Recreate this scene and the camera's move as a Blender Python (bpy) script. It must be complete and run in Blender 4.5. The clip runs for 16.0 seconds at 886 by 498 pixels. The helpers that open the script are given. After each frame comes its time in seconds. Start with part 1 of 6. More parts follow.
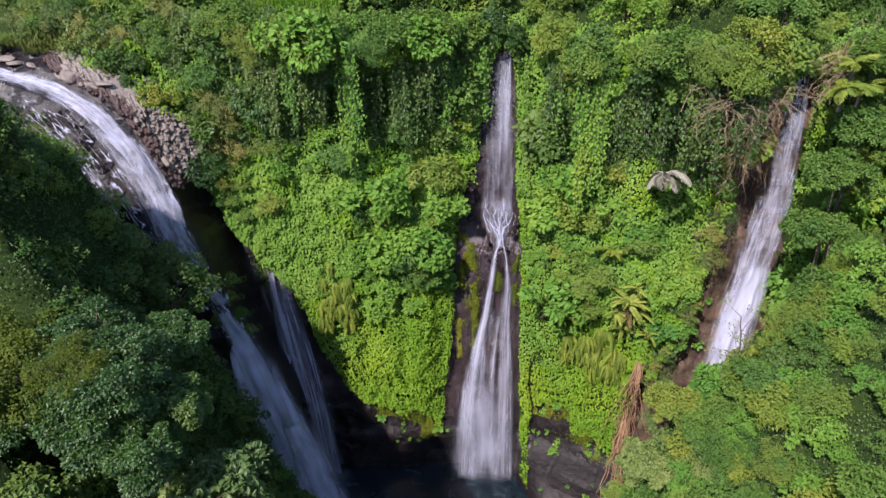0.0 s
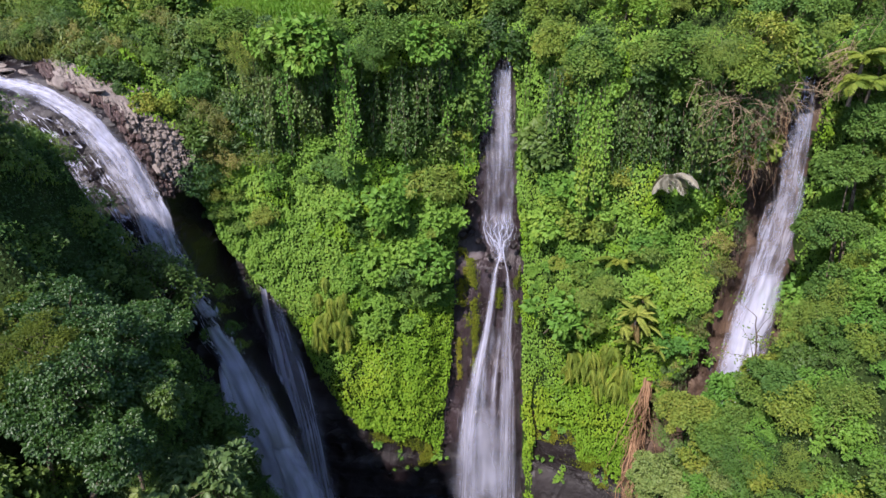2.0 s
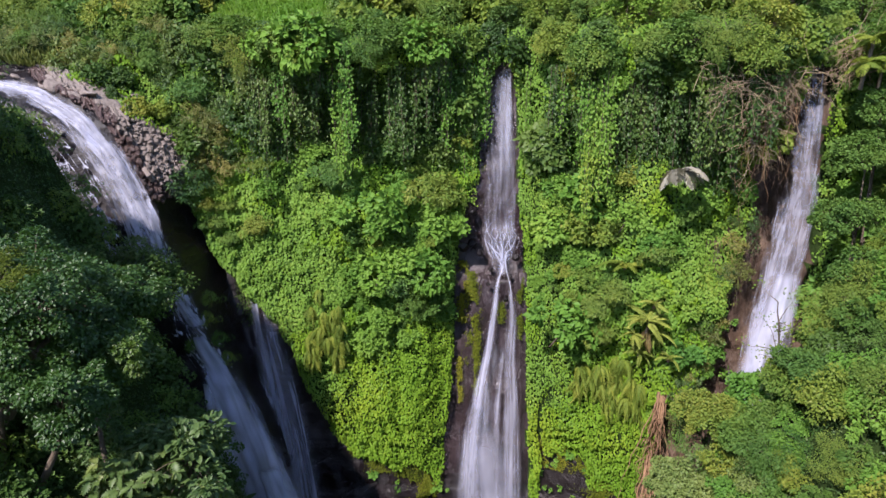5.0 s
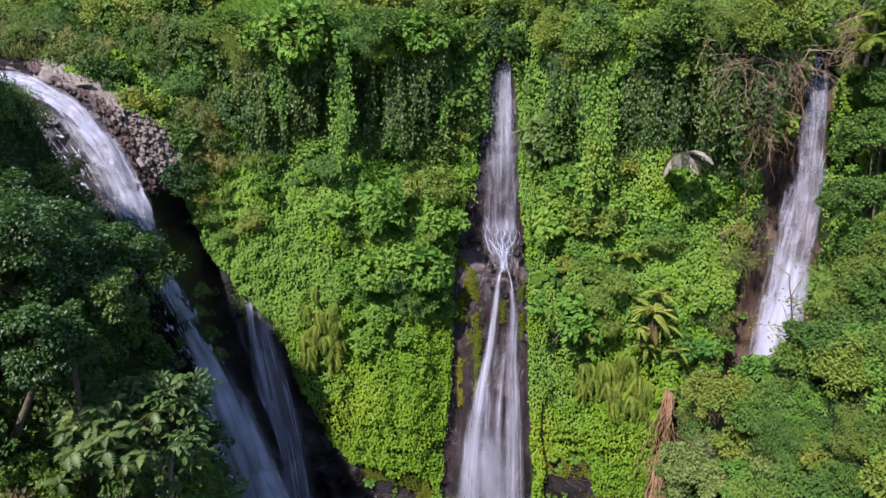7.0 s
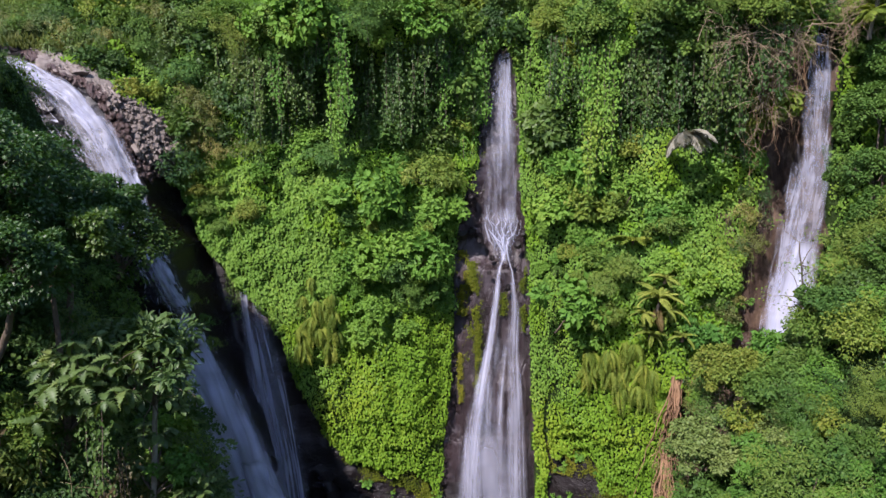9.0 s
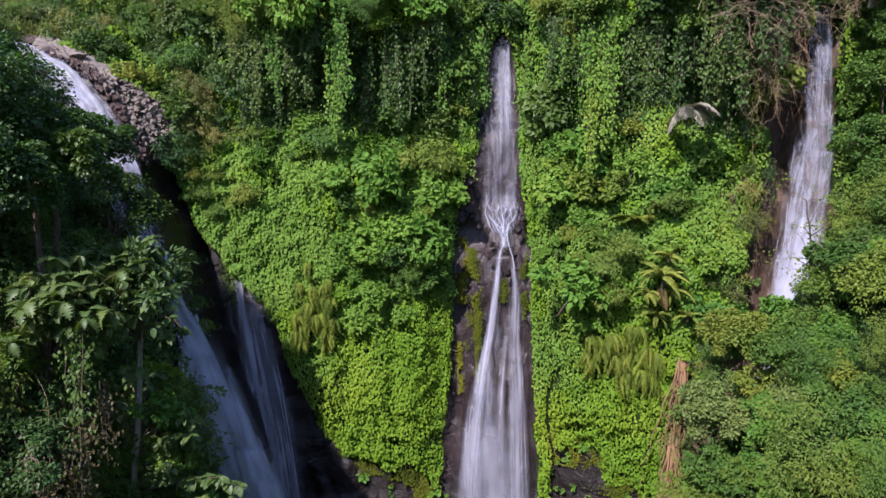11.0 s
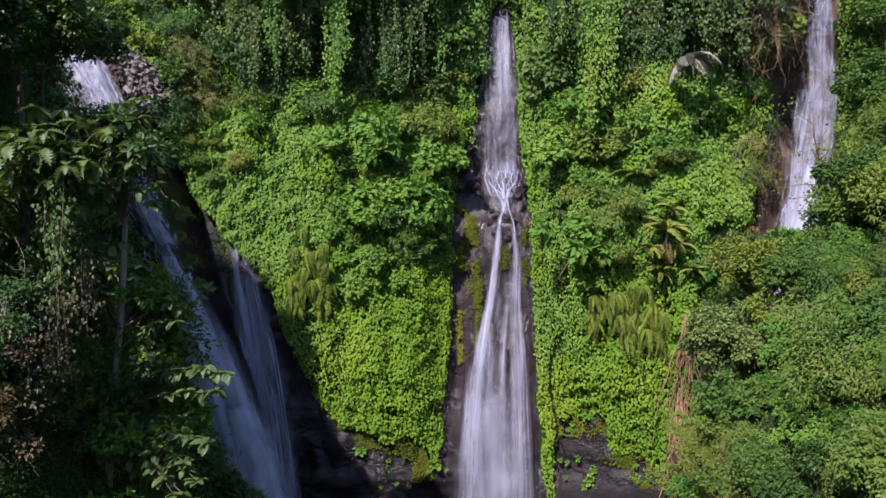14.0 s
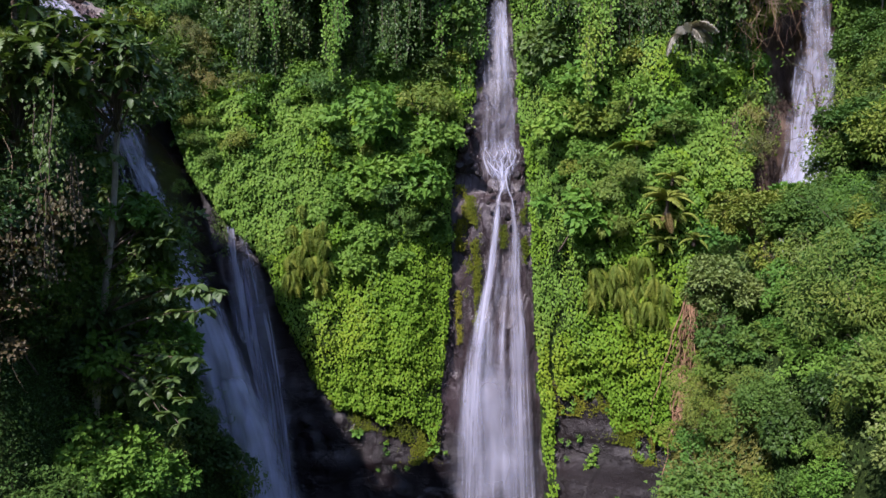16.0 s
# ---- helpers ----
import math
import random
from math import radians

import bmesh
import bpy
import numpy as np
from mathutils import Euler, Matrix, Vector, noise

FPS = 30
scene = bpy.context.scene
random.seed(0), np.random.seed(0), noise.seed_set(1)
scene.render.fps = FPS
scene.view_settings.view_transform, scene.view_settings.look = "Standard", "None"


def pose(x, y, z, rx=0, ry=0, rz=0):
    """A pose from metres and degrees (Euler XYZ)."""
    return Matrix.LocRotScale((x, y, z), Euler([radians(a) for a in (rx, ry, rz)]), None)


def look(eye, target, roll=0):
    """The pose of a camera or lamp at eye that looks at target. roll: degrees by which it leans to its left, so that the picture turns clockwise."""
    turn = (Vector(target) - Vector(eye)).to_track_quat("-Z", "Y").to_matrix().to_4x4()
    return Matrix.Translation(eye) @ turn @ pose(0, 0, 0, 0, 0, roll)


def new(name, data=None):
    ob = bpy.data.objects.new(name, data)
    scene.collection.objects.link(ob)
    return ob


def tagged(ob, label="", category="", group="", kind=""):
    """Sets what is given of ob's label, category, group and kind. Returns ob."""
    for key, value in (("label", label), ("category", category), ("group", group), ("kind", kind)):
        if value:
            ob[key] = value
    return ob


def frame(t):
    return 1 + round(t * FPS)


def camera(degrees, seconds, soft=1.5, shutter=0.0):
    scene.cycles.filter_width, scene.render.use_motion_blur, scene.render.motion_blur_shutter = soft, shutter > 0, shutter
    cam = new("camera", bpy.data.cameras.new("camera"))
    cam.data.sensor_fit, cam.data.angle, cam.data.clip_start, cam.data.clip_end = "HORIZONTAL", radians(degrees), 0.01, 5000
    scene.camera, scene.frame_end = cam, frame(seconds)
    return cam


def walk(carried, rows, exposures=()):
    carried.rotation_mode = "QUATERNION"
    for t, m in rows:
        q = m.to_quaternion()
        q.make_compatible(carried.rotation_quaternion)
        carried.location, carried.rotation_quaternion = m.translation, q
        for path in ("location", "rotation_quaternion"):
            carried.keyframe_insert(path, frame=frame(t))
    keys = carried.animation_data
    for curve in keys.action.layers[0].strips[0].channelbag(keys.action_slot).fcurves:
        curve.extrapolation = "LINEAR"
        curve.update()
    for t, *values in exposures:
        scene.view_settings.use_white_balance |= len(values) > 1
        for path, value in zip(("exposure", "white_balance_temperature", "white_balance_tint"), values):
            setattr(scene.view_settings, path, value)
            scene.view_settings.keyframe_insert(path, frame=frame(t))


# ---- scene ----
cam = camera(64.1, 16.0, soft=1.5)
METRES, EYE, TILT, LEAN, TURN = 32.0, 48.0, -26.0, 0.0, 0.0
ROWS = [
    (0.0, 0.0, 0.0, 0.0, 0.0, 0.0, -0.0),
    (0.5, 0.0005, 0.0168, -0.0273, -0.0, 1.12, 0.01),
    (1.0, 0.0004, 0.0337, -0.0544, -0.04, 2.22, 0.03),
    (1.5, 0.0017, 0.0502, -0.0817, -0.0, 3.34, 0.03),
    (2.0, 0.0015, 0.0673, -0.1091, -0.04, 4.43, 0.05),
    (2.5, 0.0023, 0.084, -0.1358, -0.04, 5.51, 0.06),
    (3.0, 0.0026, 0.1015, -0.164, -0.04, 6.62, 0.08),
    (3.5, 0.0028, 0.1168, -0.1888, -0.03, 7.59, 0.09),
    (4.0, 0.0041, 0.1331, -0.215, 0.02, 8.61, 0.09),
    (6.5, 0.0063, 0.2139, -0.3503, 0.08, 13.32, 0.2),
    (7.0, 0.007, 0.2312, -0.3789, 0.09, 14.18, 0.2),
    (7.5, 0.007, 0.2466, -0.4034, 0.11, 14.93, 0.21),
    (8.0, 0.0075, 0.2633, -0.4298, 0.1, 15.74, 0.24),
    (8.5, 0.0081, 0.2794, -0.456, 0.12, 16.53, 0.26),
    (9.0, 0.0083, 0.2958, -0.4825, 0.14, 17.24, 0.3),
    (11.5, 0.0096, 0.3782, -0.6162, 0.15, 20.71, 0.38),
    (12.0, 0.0099, 0.3934, -0.6437, 0.15, 21.21, 0.42),
    (12.5, 0.0101, 0.4099, -0.6697, 0.15, 21.76, 0.46),
    (13.0, 0.0089, 0.4269, -0.6951, 0.18, 22.37, 0.5),
    (13.5, 0.0083, 0.4431, -0.7211, 0.18, 22.91, 0.5),
    (14.0, 0.0089, 0.4601, -0.7464, 0.18, 23.52, 0.49),
    (14.5, 0.0095, 0.4765, -0.7721, 0.19, 24.15, 0.51),
    (15.0, 0.0093, 0.4925, -0.7985, 0.19, 24.76, 0.54),
    (15.5, 0.0099, 0.5087, -0.8241, 0.2, 25.36, 0.54),
    (16.0, 0.0113, 0.5243, -0.8511, 0.2, 25.97, 0.54),
]
walk(cam, [(t, pose(0, 0, EYE, TILT, LEAN, TURN) @ pose(METRES * x, METRES * y, METRES * z, 90 + pitch, roll, yaw)) for t, x, y, z, yaw, pitch, roll in ROWS],
     [(0.0, 0.84, 6420, 22), (4.0, 0.84, 6400, 22), (9.0, 0.79, 6300, 23), (12.0, 0.75, 6230, 25), (16.0, 0.74, 6150, 27)])

# ---- world, sun ----
SUN_EL, SUN_AZ = 47.0, 30.0          # the sun stands behind the viewer, to the left
el, az = radians(SUN_EL), radians(SUN_AZ)
TO_SUN = Vector((-math.sin(az) * math.cos(el), -math.cos(az) * math.cos(el), math.sin(el)))
world = bpy.data.worlds.new("sky")
scene.world = world
world.use_nodes = True
wn = world.node_tree
sky = wn.nodes.new("ShaderNodeTexSky")
sky.sky_type, sky.sun_disc = "NISHITA", False
sky.sun_elevation, sky.sun_rotation = el, math.atan2(TO_SUN.x, TO_SUN.y)
sky.altitude, sky.dust_density, sky.ozone_density = 600, 0.7, 1.8
wn.nodes["Background"].inputs["Strength"].default_value = 0.15
wn.links.new(sky.outputs[0], wn.nodes["Background"].inputs["Color"])
sun_data = bpy.data.lights.new("sun", "SUN")
sun_data.energy, sun_data.angle, sun_data.color = 4.4, radians(0.6), (1.0, 0.955, 0.885)
sun = new("sun", sun_data)
sun.matrix_world = look(TO_SUN * 100, (0, 0, 0))

# ---- materials ----
def material(name):
    m = bpy.data.materials.new(name)
    m.use_nodes = True
    m.node_tree.nodes.clear()
    return m, m.node_tree.nodes, m.node_tree.links


def ramp(nodes, stops):
    r = nodes.new("ShaderNodeValToRGB")
    while len(r.color_ramp.elements) < len(stops):
        r.color_ramp.elements.new(0.5)
    for e, (p, c) in zip(r.color_ramp.elements, stops):
        e.position, e.color = p, (*c, 1)
    return r


def math_node(nodes, links, op, a, b=None, clamp=False):
    n = nodes.new("ShaderNodeMath")
    n.operation, n.use_clamp = op, clamp
    for i, v in enumerate((a, b)):
        if v is None:
            continue
        if isinstance(v, (int, float)):
            n.inputs[i].default_value = v
        else:
            links.new(v, n.inputs[i])
    return n.outputs[0]


def noise_node(nodes, links, scale, detail=4, rough=0.55, vec=None, distortion=0.0):
    n = nodes.new("ShaderNodeTexNoise")
    n.inputs["Scale"].default_value, n.inputs["Detail"].default_value = scale, detail
    n.inputs["Roughness"].default_value, n.inputs["Distortion"].default_value = rough, distortion
    if vec is not None:
        links.new(vec, n.inputs["Vector"])
    return n.outputs["Fac"]


def leaf_material(name, stops, rough=0.42, see_through=0.3, patch=0.25, spec=0.5, speckle=0.24):
    """Foliage: colour varies leaf by leaf, plant by plant and in broad patches."""
    m, n, l = material(name)
    geo, info = n.new("ShaderNodeNewGeometry"), n.new("ShaderNodeObjectInfo")
    pos = geo.outputs["Position"]
    broad = noise_node(n, l, patch, 3, 0.6, pos)
    a = math_node(n, l, "MULTIPLY", geo.outputs["Random Per Island"], speckle)
    b = math_node(n, l, "MULTIPLY", info.outputs["Random"], 0.6)
    c = math_node(n, l, "MULTIPLY", broad, 0.9)
    s = math_node(n, l, "ADD", math_node(n, l, "ADD", a, b), math_node(n, l, "SUBTRACT", c, 0.25 + 0.5 * speckle), True)
    col = ramp(n, [(p, (1.12 * r, 0.99 * g, 1.32 * b)) for p, (r, g, b) in stops])
    l.new(s, col.inputs[0])
    fine = noise_node(n, l, 9.0, 3, 0.6, pos)
    mottle = n.new("ShaderNodeMix")
    mottle.data_type, mottle.blend_type = "RGBA", "MULTIPLY"
    mottle.inputs[0].default_value = 0.5
    l.new(col.outputs[0], mottle.inputs[6])
    tone = ramp(n, [(0.25, (0.55, 0.6, 0.5)), (0.75, (1.0, 1.0, 1.0))])
    l.new(fine, tone.inputs[0])
    l.new(tone.outputs[0], mottle.inputs[7])
    p = n.new("ShaderNodeBsdfPrincipled")
    p.inputs["Roughness"].default_value, p.inputs["Specular IOR Level"].default_value = rough, spec
    l.new(mottle.outputs[2], p.inputs["Base Color"])
    t = n.new("ShaderNodeBsdfTranslucent")
    glow = n.new("ShaderNodeMix")
    glow.data_type, glow.blend_type = "RGBA", "MULTIPLY"
    glow.inputs[0].default_value = 1.0
    l.new(mottle.outputs[2], glow.inputs[6])
    glow.inputs[7].default_value = (1.25, 1.3, 0.55, 1)
    l.new(glow.outputs[2], t.inputs["Color"])
    mix, out = n.new("ShaderNodeMixShader"), n.new("ShaderNodeOutputMaterial")
    mix.inputs[0].default_value = 0.75 * see_through
    l.new(p.outputs[0], mix.inputs[1]), l.new(t.outputs[0], mix.inputs[2])
    l.new(mix.outputs[0], out.inputs[0])
    return m


def rough_material(name, stops, scale, rough=0.85, bump=0.4, stretch=(1, 1, 1), bump_scale=6.0, spec=0.3, wet=0.0, crack=0.0):
    """Rock, soil, bark: colour over two scales of noise, with relief; wet patches turn glossy."""
    m, n, l = material(name)
    tc, mp = n.new("ShaderNodeTexCoord"), n.new("ShaderNodeMapping")
    mp.inputs["Scale"].default_value = stretch
    l.new(tc.outputs["Object"], mp.inputs[0])
    v = mp.outputs[0]
    big, small = noise_node(n, l, scale, 5, 0.6, v, 0.4), noise_node(n, l, scale * 9, 5, 0.65, v)
    s = math_node(n, l, "ADD", math_node(n, l, "MULTIPLY", big, 0.65), math_node(n, l, "MULTIPLY", small, 0.35))
    col = ramp(n, stops)
    l.new(s, col.inputs[0])
    p, out = n.new("ShaderNodeBsdfPrincipled"), n.new("ShaderNodeOutputMaterial")
    l.new(col.outputs[0], p.inputs["Base Color"])
    p.inputs["Specular IOR Level"].default_value = spec
    damp = noise_node(n, l, scale * 0.6, 3, 0.5, v)
    r = n.new("ShaderNodeMapRange")
    r.inputs["From Min"].default_value, r.inputs["From Max"].default_value = 0.35, 0.65
    r.inputs["To Min"].default_value, r.inputs["To Max"].default_value = rough, rough - wet
    l.new(damp, r.inputs[0])
    l.new(r.outputs[0], p.inputs["Roughness"])
    b = n.new("ShaderNodeBump")
    b.inputs["Strength"].default_value, b.inputs["Distance"].default_value = bump, 0.25
    height = noise_node(n, l, bump_scale, 6, 0.7, v)
    if crack:       # joints between blocks of rock
        vor = n.new("ShaderNodeTexVoronoi")
        vor.feature = "DISTANCE_TO_EDGE"
        vor.inputs["Scale"].default_value = crack
        warp = n.new("ShaderNodeVectorMath")
        warp.operation = "ADD"
        l.new(v, warp.inputs[0]), l.new(small, warp.inputs[1])
        l.new(warp.outputs[0], vor.inputs["Vector"])
        joint = n.new("ShaderNodeMapRange")
        joint.inputs["From Max"].default_value = 0.09
        l.new(vor.outputs["Distance"], joint.inputs[0])
        height = math_node(n, l, "ADD", math_node(n, l, "MULTIPLY", height, 0.6), math_node(n, l, "MULTIPLY", joint.outputs[0], 0.22))
        dirt = n.new("ShaderNodeMix")
        dirt.data_type, dirt.blend_type = "RGBA", "MULTIPLY"
        dirt.inputs[0].default_value = 1.0
        dark = ramp(n, [(0.0, (0.72, 0.7, 0.68)), (1.0, (1, 1, 1))])
        l.new(joint.outputs[0], dark.inputs[0])
        l.new(col.outputs[0], dirt.inputs[6]), l.new(dark.outputs[0], dirt.inputs[7]), l.new(dirt.outputs[2], p.inputs["Base Color"])
    l.new(height, b.inputs["Height"])
    l.new(b.outputs[0], p.inputs["Normal"])
    l.new(p.outputs[0], out.inputs[0])
    return m


def water_fall_material(name, streaks, pull, cover, softness, white=0.85, detail=3, wobble=0.25, fade=0.06, web=0.0, thin=0.2, soft_rim=0.45, ragged=0.9):
    """Falling water: white threads with gaps, drawn out along the fall; u across in metres, v along in metres."""
    m, n, l = material(name)
    uv, edge = n.new("ShaderNodeUVMap"), n.new("ShaderNodeUVMap")
    uv.uv_map, edge.uv_map = "flow", "edge"
    mp = n.new("ShaderNodeMapping")
    mp.inputs["Scale"].default_value = (streaks, pull, 1)
    l.new(uv.outputs[0], mp.inputs[0])
    thread = noise_node(n, l, 1.0, detail, 0.55, mp.outputs[0], wobble)
    if web:     # rivulets that part and meet again round the rock
        bent = n.new("ShaderNodeVectorMath")
        bent.operation = "MULTIPLY_ADD"
        bent.inputs[1].default_value = (0.9, 0.5, 0)
        tint = n.new("ShaderNodeTexNoise")
        tint.inputs["Scale"].default_value, tint.inputs["Detail"].default_value = 1.3, 3
        l.new(mp.outputs[0], tint.inputs["Vector"])
        l.new(tint.outputs["Color"], bent.inputs[0]), l.new(mp.outputs[0], bent.inputs[2])
        vor = n.new("ShaderNodeTexVoronoi")
        vor.feature = "DISTANCE_TO_EDGE"
        vor.inputs["Scale"].default_value = web
        l.new(bent.outputs[0], vor.inputs["Vector"])
        line = n.new("ShaderNodeMapRange")
        line.inputs["From Min"].default_value, line.inputs["From Max"].default_value = 0.0, thin
        line.inputs["To Min"].default_value, line.inputs["To Max"].default_value = 1.0, 0.0
        l.new(vor.outputs["Distance"], line.inputs[0])
        thread = math_node(n, l, "ADD", math_node(n, l, "MULTIPLY", line.outputs[0], 0.42), math_node(n, l, "MULTIPLY", thread, 0.58))
    mp2 = n.new("ShaderNodeMapping")
    mp2.inputs["Scale"].default_value = (streaks * 0.3, pull * 2.2, 1)
    l.new(uv.outputs[0], mp2.inputs[0])
    body = noise_node(n, l, 1.0, 3, 0.5, mp2.outputs[0], 0.6)
    sep = n.new("ShaderNodeSeparateXYZ")
    l.new(edge.outputs[0], sep.inputs[0])
    # 1 in the middle of the fall, 0 at its rims
    side = math_node(n, l, "SUBTRACT", 1.0, math_node(n, l, "ABSOLUTE", math_node(n, l, "SUBTRACT", math_node(n, l, "MULTIPLY", sep.outputs[0], 2.0), 1.0)))
    rim = n.new("ShaderNodeMapRange")
    rim.interpolation_type = "SMOOTHSTEP"
    rim.inputs["From Max"].default_value = soft_rim
    frayed = math_node(n, l, "ADD", side, math_node(n, l, "MULTIPLY", math_node(n, l, "SUBTRACT", thread, 0.5), ragged))
    l.new(frayed, rim.inputs[0])
    ends = n.new("ShaderNodeMapRange")
    ends.interpolation_type = "SMOOTHSTEP"
    ends.inputs["From Max"].default_value = fade
    l.new(math_node(n, l, "SUBTRACT", 1.0, math_node(n, l, "ABSOLUTE", math_node(n, l, "SUBTRACT", math_node(n, l, "MULTIPLY", sep.outputs[1], 2.0), 1.0))), ends.inputs[0])
    v = math_node(n, l, "ADD", math_node(n, l, "MULTIPLY", thread, 0.62), math_node(n, l, "MULTIPLY", body, 0.38))
    v = math_node(n, l, "ADD", v, math_node(n, l, "MULTIPLY", math_node(n, l, "SUBTRACT", rim.outputs[0], 1.0), 0.42))
    a = n.new("ShaderNodeMapRange")
    a.interpolation_type = "SMOOTHSTEP"
    a.inputs["From Min"].default_value, a.inputs["From Max"].default_value = 0.62 - cover - softness, 0.62 - cover + softness
    l.new(v, a.inputs[0])
    alpha = math_node(n, l, "MULTIPLY", a.outputs[0], ends.outputs[0])
    alpha = math_node(n, l, "MULTIPLY", alpha, rim.outputs[0])
    p, tr, mix, out = (n.new("ShaderNode" + k) for k in ("BsdfPrincipled", "BsdfTransparent", "MixShader", "OutputMaterial"))
    p.inputs["Base Color"].default_value = (white * 0.89, white * 0.92, white * 1.12, 1)
    p.inputs["Roughness"].default_value = 0.35
    p.inputs["Subsurface Weight"].default_value = 0.0
    b = n.new("ShaderNodeBump")
    b.inputs["Strength"].default_value, b.inputs["Distance"].default_value = 0.5, 0.3
    l.new(v, b.inputs["Height"]), l.new(b.outputs[0], p.inputs["Normal"])
    tl = n.new("ShaderNodeBsdfTranslucent")
    tl.inputs["Color"].default_value = (white * 0.88, white * 0.92, white * 1.12, 1)
    body_mix = n.new("ShaderNodeMixShader")
    body_mix.inputs[0].default_value = 0.35
    l.new(p.outputs[0], body_mix.inputs[1]), l.new(tl.outputs[0], body_mix.inputs[2])
    l.new(alpha, mix.inputs[0]), l.new(tr.outputs[0], mix.inputs[1]), l.new(body_mix.outputs[0], mix.inputs[2])
    l.new(mix.outputs[0], out.inputs[0])
    return m


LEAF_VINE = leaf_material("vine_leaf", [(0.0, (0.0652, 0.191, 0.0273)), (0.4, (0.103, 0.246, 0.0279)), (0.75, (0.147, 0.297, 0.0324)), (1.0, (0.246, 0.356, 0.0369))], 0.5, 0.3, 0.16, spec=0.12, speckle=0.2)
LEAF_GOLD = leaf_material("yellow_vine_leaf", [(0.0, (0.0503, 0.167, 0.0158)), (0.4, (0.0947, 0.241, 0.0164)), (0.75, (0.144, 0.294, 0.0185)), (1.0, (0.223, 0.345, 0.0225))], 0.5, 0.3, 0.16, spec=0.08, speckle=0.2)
LEAF_GLOSS = leaf_material("glossy_leaf", [(0.0, (0.0231, 0.0765, 0.0132)), (0.5, (0.0525, 0.138, 0.0187)), (0.8, (0.0998, 0.184, 0.022)), (1.0, (0.179, 0.214, 0.0286))], 0.46, 0.5, 0.3, spec=0.6)
LEAF_SHRUB = leaf_material("shrub_leaf", [(0.0, (0.04, 0.117, 0.0201)), (0.45, (0.0928, 0.19, 0.0257)), (0.8, (0.161, 0.241, 0.0271)), (1.0, (0.245, 0.28, 0.0394))], 0.5, 0.28, spec=0.12)
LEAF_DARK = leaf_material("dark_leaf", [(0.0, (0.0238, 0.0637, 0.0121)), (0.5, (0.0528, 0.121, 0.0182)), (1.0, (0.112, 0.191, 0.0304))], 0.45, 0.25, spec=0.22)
LEAF_TREE = leaf_material("tree_leaf", [(0.0, (0.0459, 0.131, 0.0251)), (0.5, (0.0989, 0.201, 0.0291)), (0.85, (0.158, 0.234, 0.0301)), (1.0, (0.21, 0.253, 0.0346))], 0.5, 0.27, spec=0.12)
LEAF_OLIVE = leaf_material("olive_leaf", [(0.0, (0.0266, 0.0825, 0.0198)), (0.5, (0.0659, 0.138, 0.0257)), (0.8, (0.133, 0.196, 0.0297)), (1.0, (0.224, 0.231, 0.0446))], 0.45, 0.25, 0.3, spec=0.25)
LEAF_BROAD = leaf_material("broad_leaf", [(0.0, (0.0488, 0.115, 0.0243)), (0.6, (0.114, 0.196, 0.0398)), (1.0, (0.227, 0.277, 0.0607))], 0.5, 0.36, spec=0.42)
LEAF_MOSSY = leaf_material("mossy_leaf", [(0.0, (0.05, 0.09, 0.01)), (0.5, (0.1, 0.15, 0.014)), (1.0, (0.19, 0.21, 0.02))], 0.6, 0.35, 0.5, spec=0.15)
LEAF_FROND = leaf_material("frond_leaf", [(0.0, (0.085, 0.16, 0.018)), (0.5, (0.16, 0.25, 0.026)), (1.0, (0.28, 0.33, 0.04))], 0.6, 0.35, spec=0.2)
LEAF_GOLDEN = leaf_material("yellowing_frond", [(0.0, (0.135, 0.216, 0.027)), (0.5, (0.239, 0.329, 0.045)), (1.0, (0.373, 0.43, 0.072))], 0.6, 0.35, spec=0.2)
LEAF_GREY = leaf_material("grey_green_leaf", [(0.0, (0.0575, 0.124, 0.0223)), (0.5, (0.115, 0.198, 0.0383)), (1.0, (0.219, 0.297, 0.0638))], 0.5, 0.25, spec=0.25)
MOSS_LEAF = leaf_material("moss_frond", [(0.0, (0.0425, 0.075, 0.0072)), (0.5, (0.102, 0.143, 0.0108)), (1.0, (0.187, 0.203, 0.018))], 0.8, 0.3, 1.2, spec=0.1)
LEAF_PALE = leaf_material("pale_frond", [(0.0, (0.238, 0.262, 0.155)), (1.0, (0.381, 0.393, 0.25))], 0.5, 0.25, spec=0.3)
LEAF_STRAW = leaf_material("straw_frond", [(0.0, (0.12, 0.0986, 0.0266)), (1.0, (0.31, 0.266, 0.08))], 0.6, 0.3, spec=0.2)
LEAF_DRY = leaf_material("dry_leaf", [(0.0, (0.0339, 0.0378, 0.0109)), (0.5, (0.0701, 0.07, 0.0182)), (1.0, (0.147, 0.111, 0.0364))], 0.6, 0.25)
GRASS = leaf_material("grass_blade", [(0.0, (0.0614, 0.167, 0.00972)), (0.5, (0.109, 0.27, 0.0162)), (1.0, (0.177, 0.307, 0.0284))], 0.5, 0.35)
BANK_GRASS = leaf_material("bank_grass", [(0.0, (0.07, 0.11, 0.018)), (0.5, (0.15, 0.19, 0.028)), (1.0, (0.26, 0.26, 0.05))], 0.6, 0.3)
# wet rock, near black: the deep shade of the gorge is in its colour
ROCK_SHADED = rough_material("shaded_wet_rock", [(0.25, (0.00312, 0.00195, 0.00231)), (0.5, (0.00936, 0.00605, 0.0067)), (0.78, (0.025, 0.0168, 0.0167))], 0.35, 0.62, 0.8, (0.6, 0.6, 0.9), 2.2, 0.45, 0.35, 0.55)
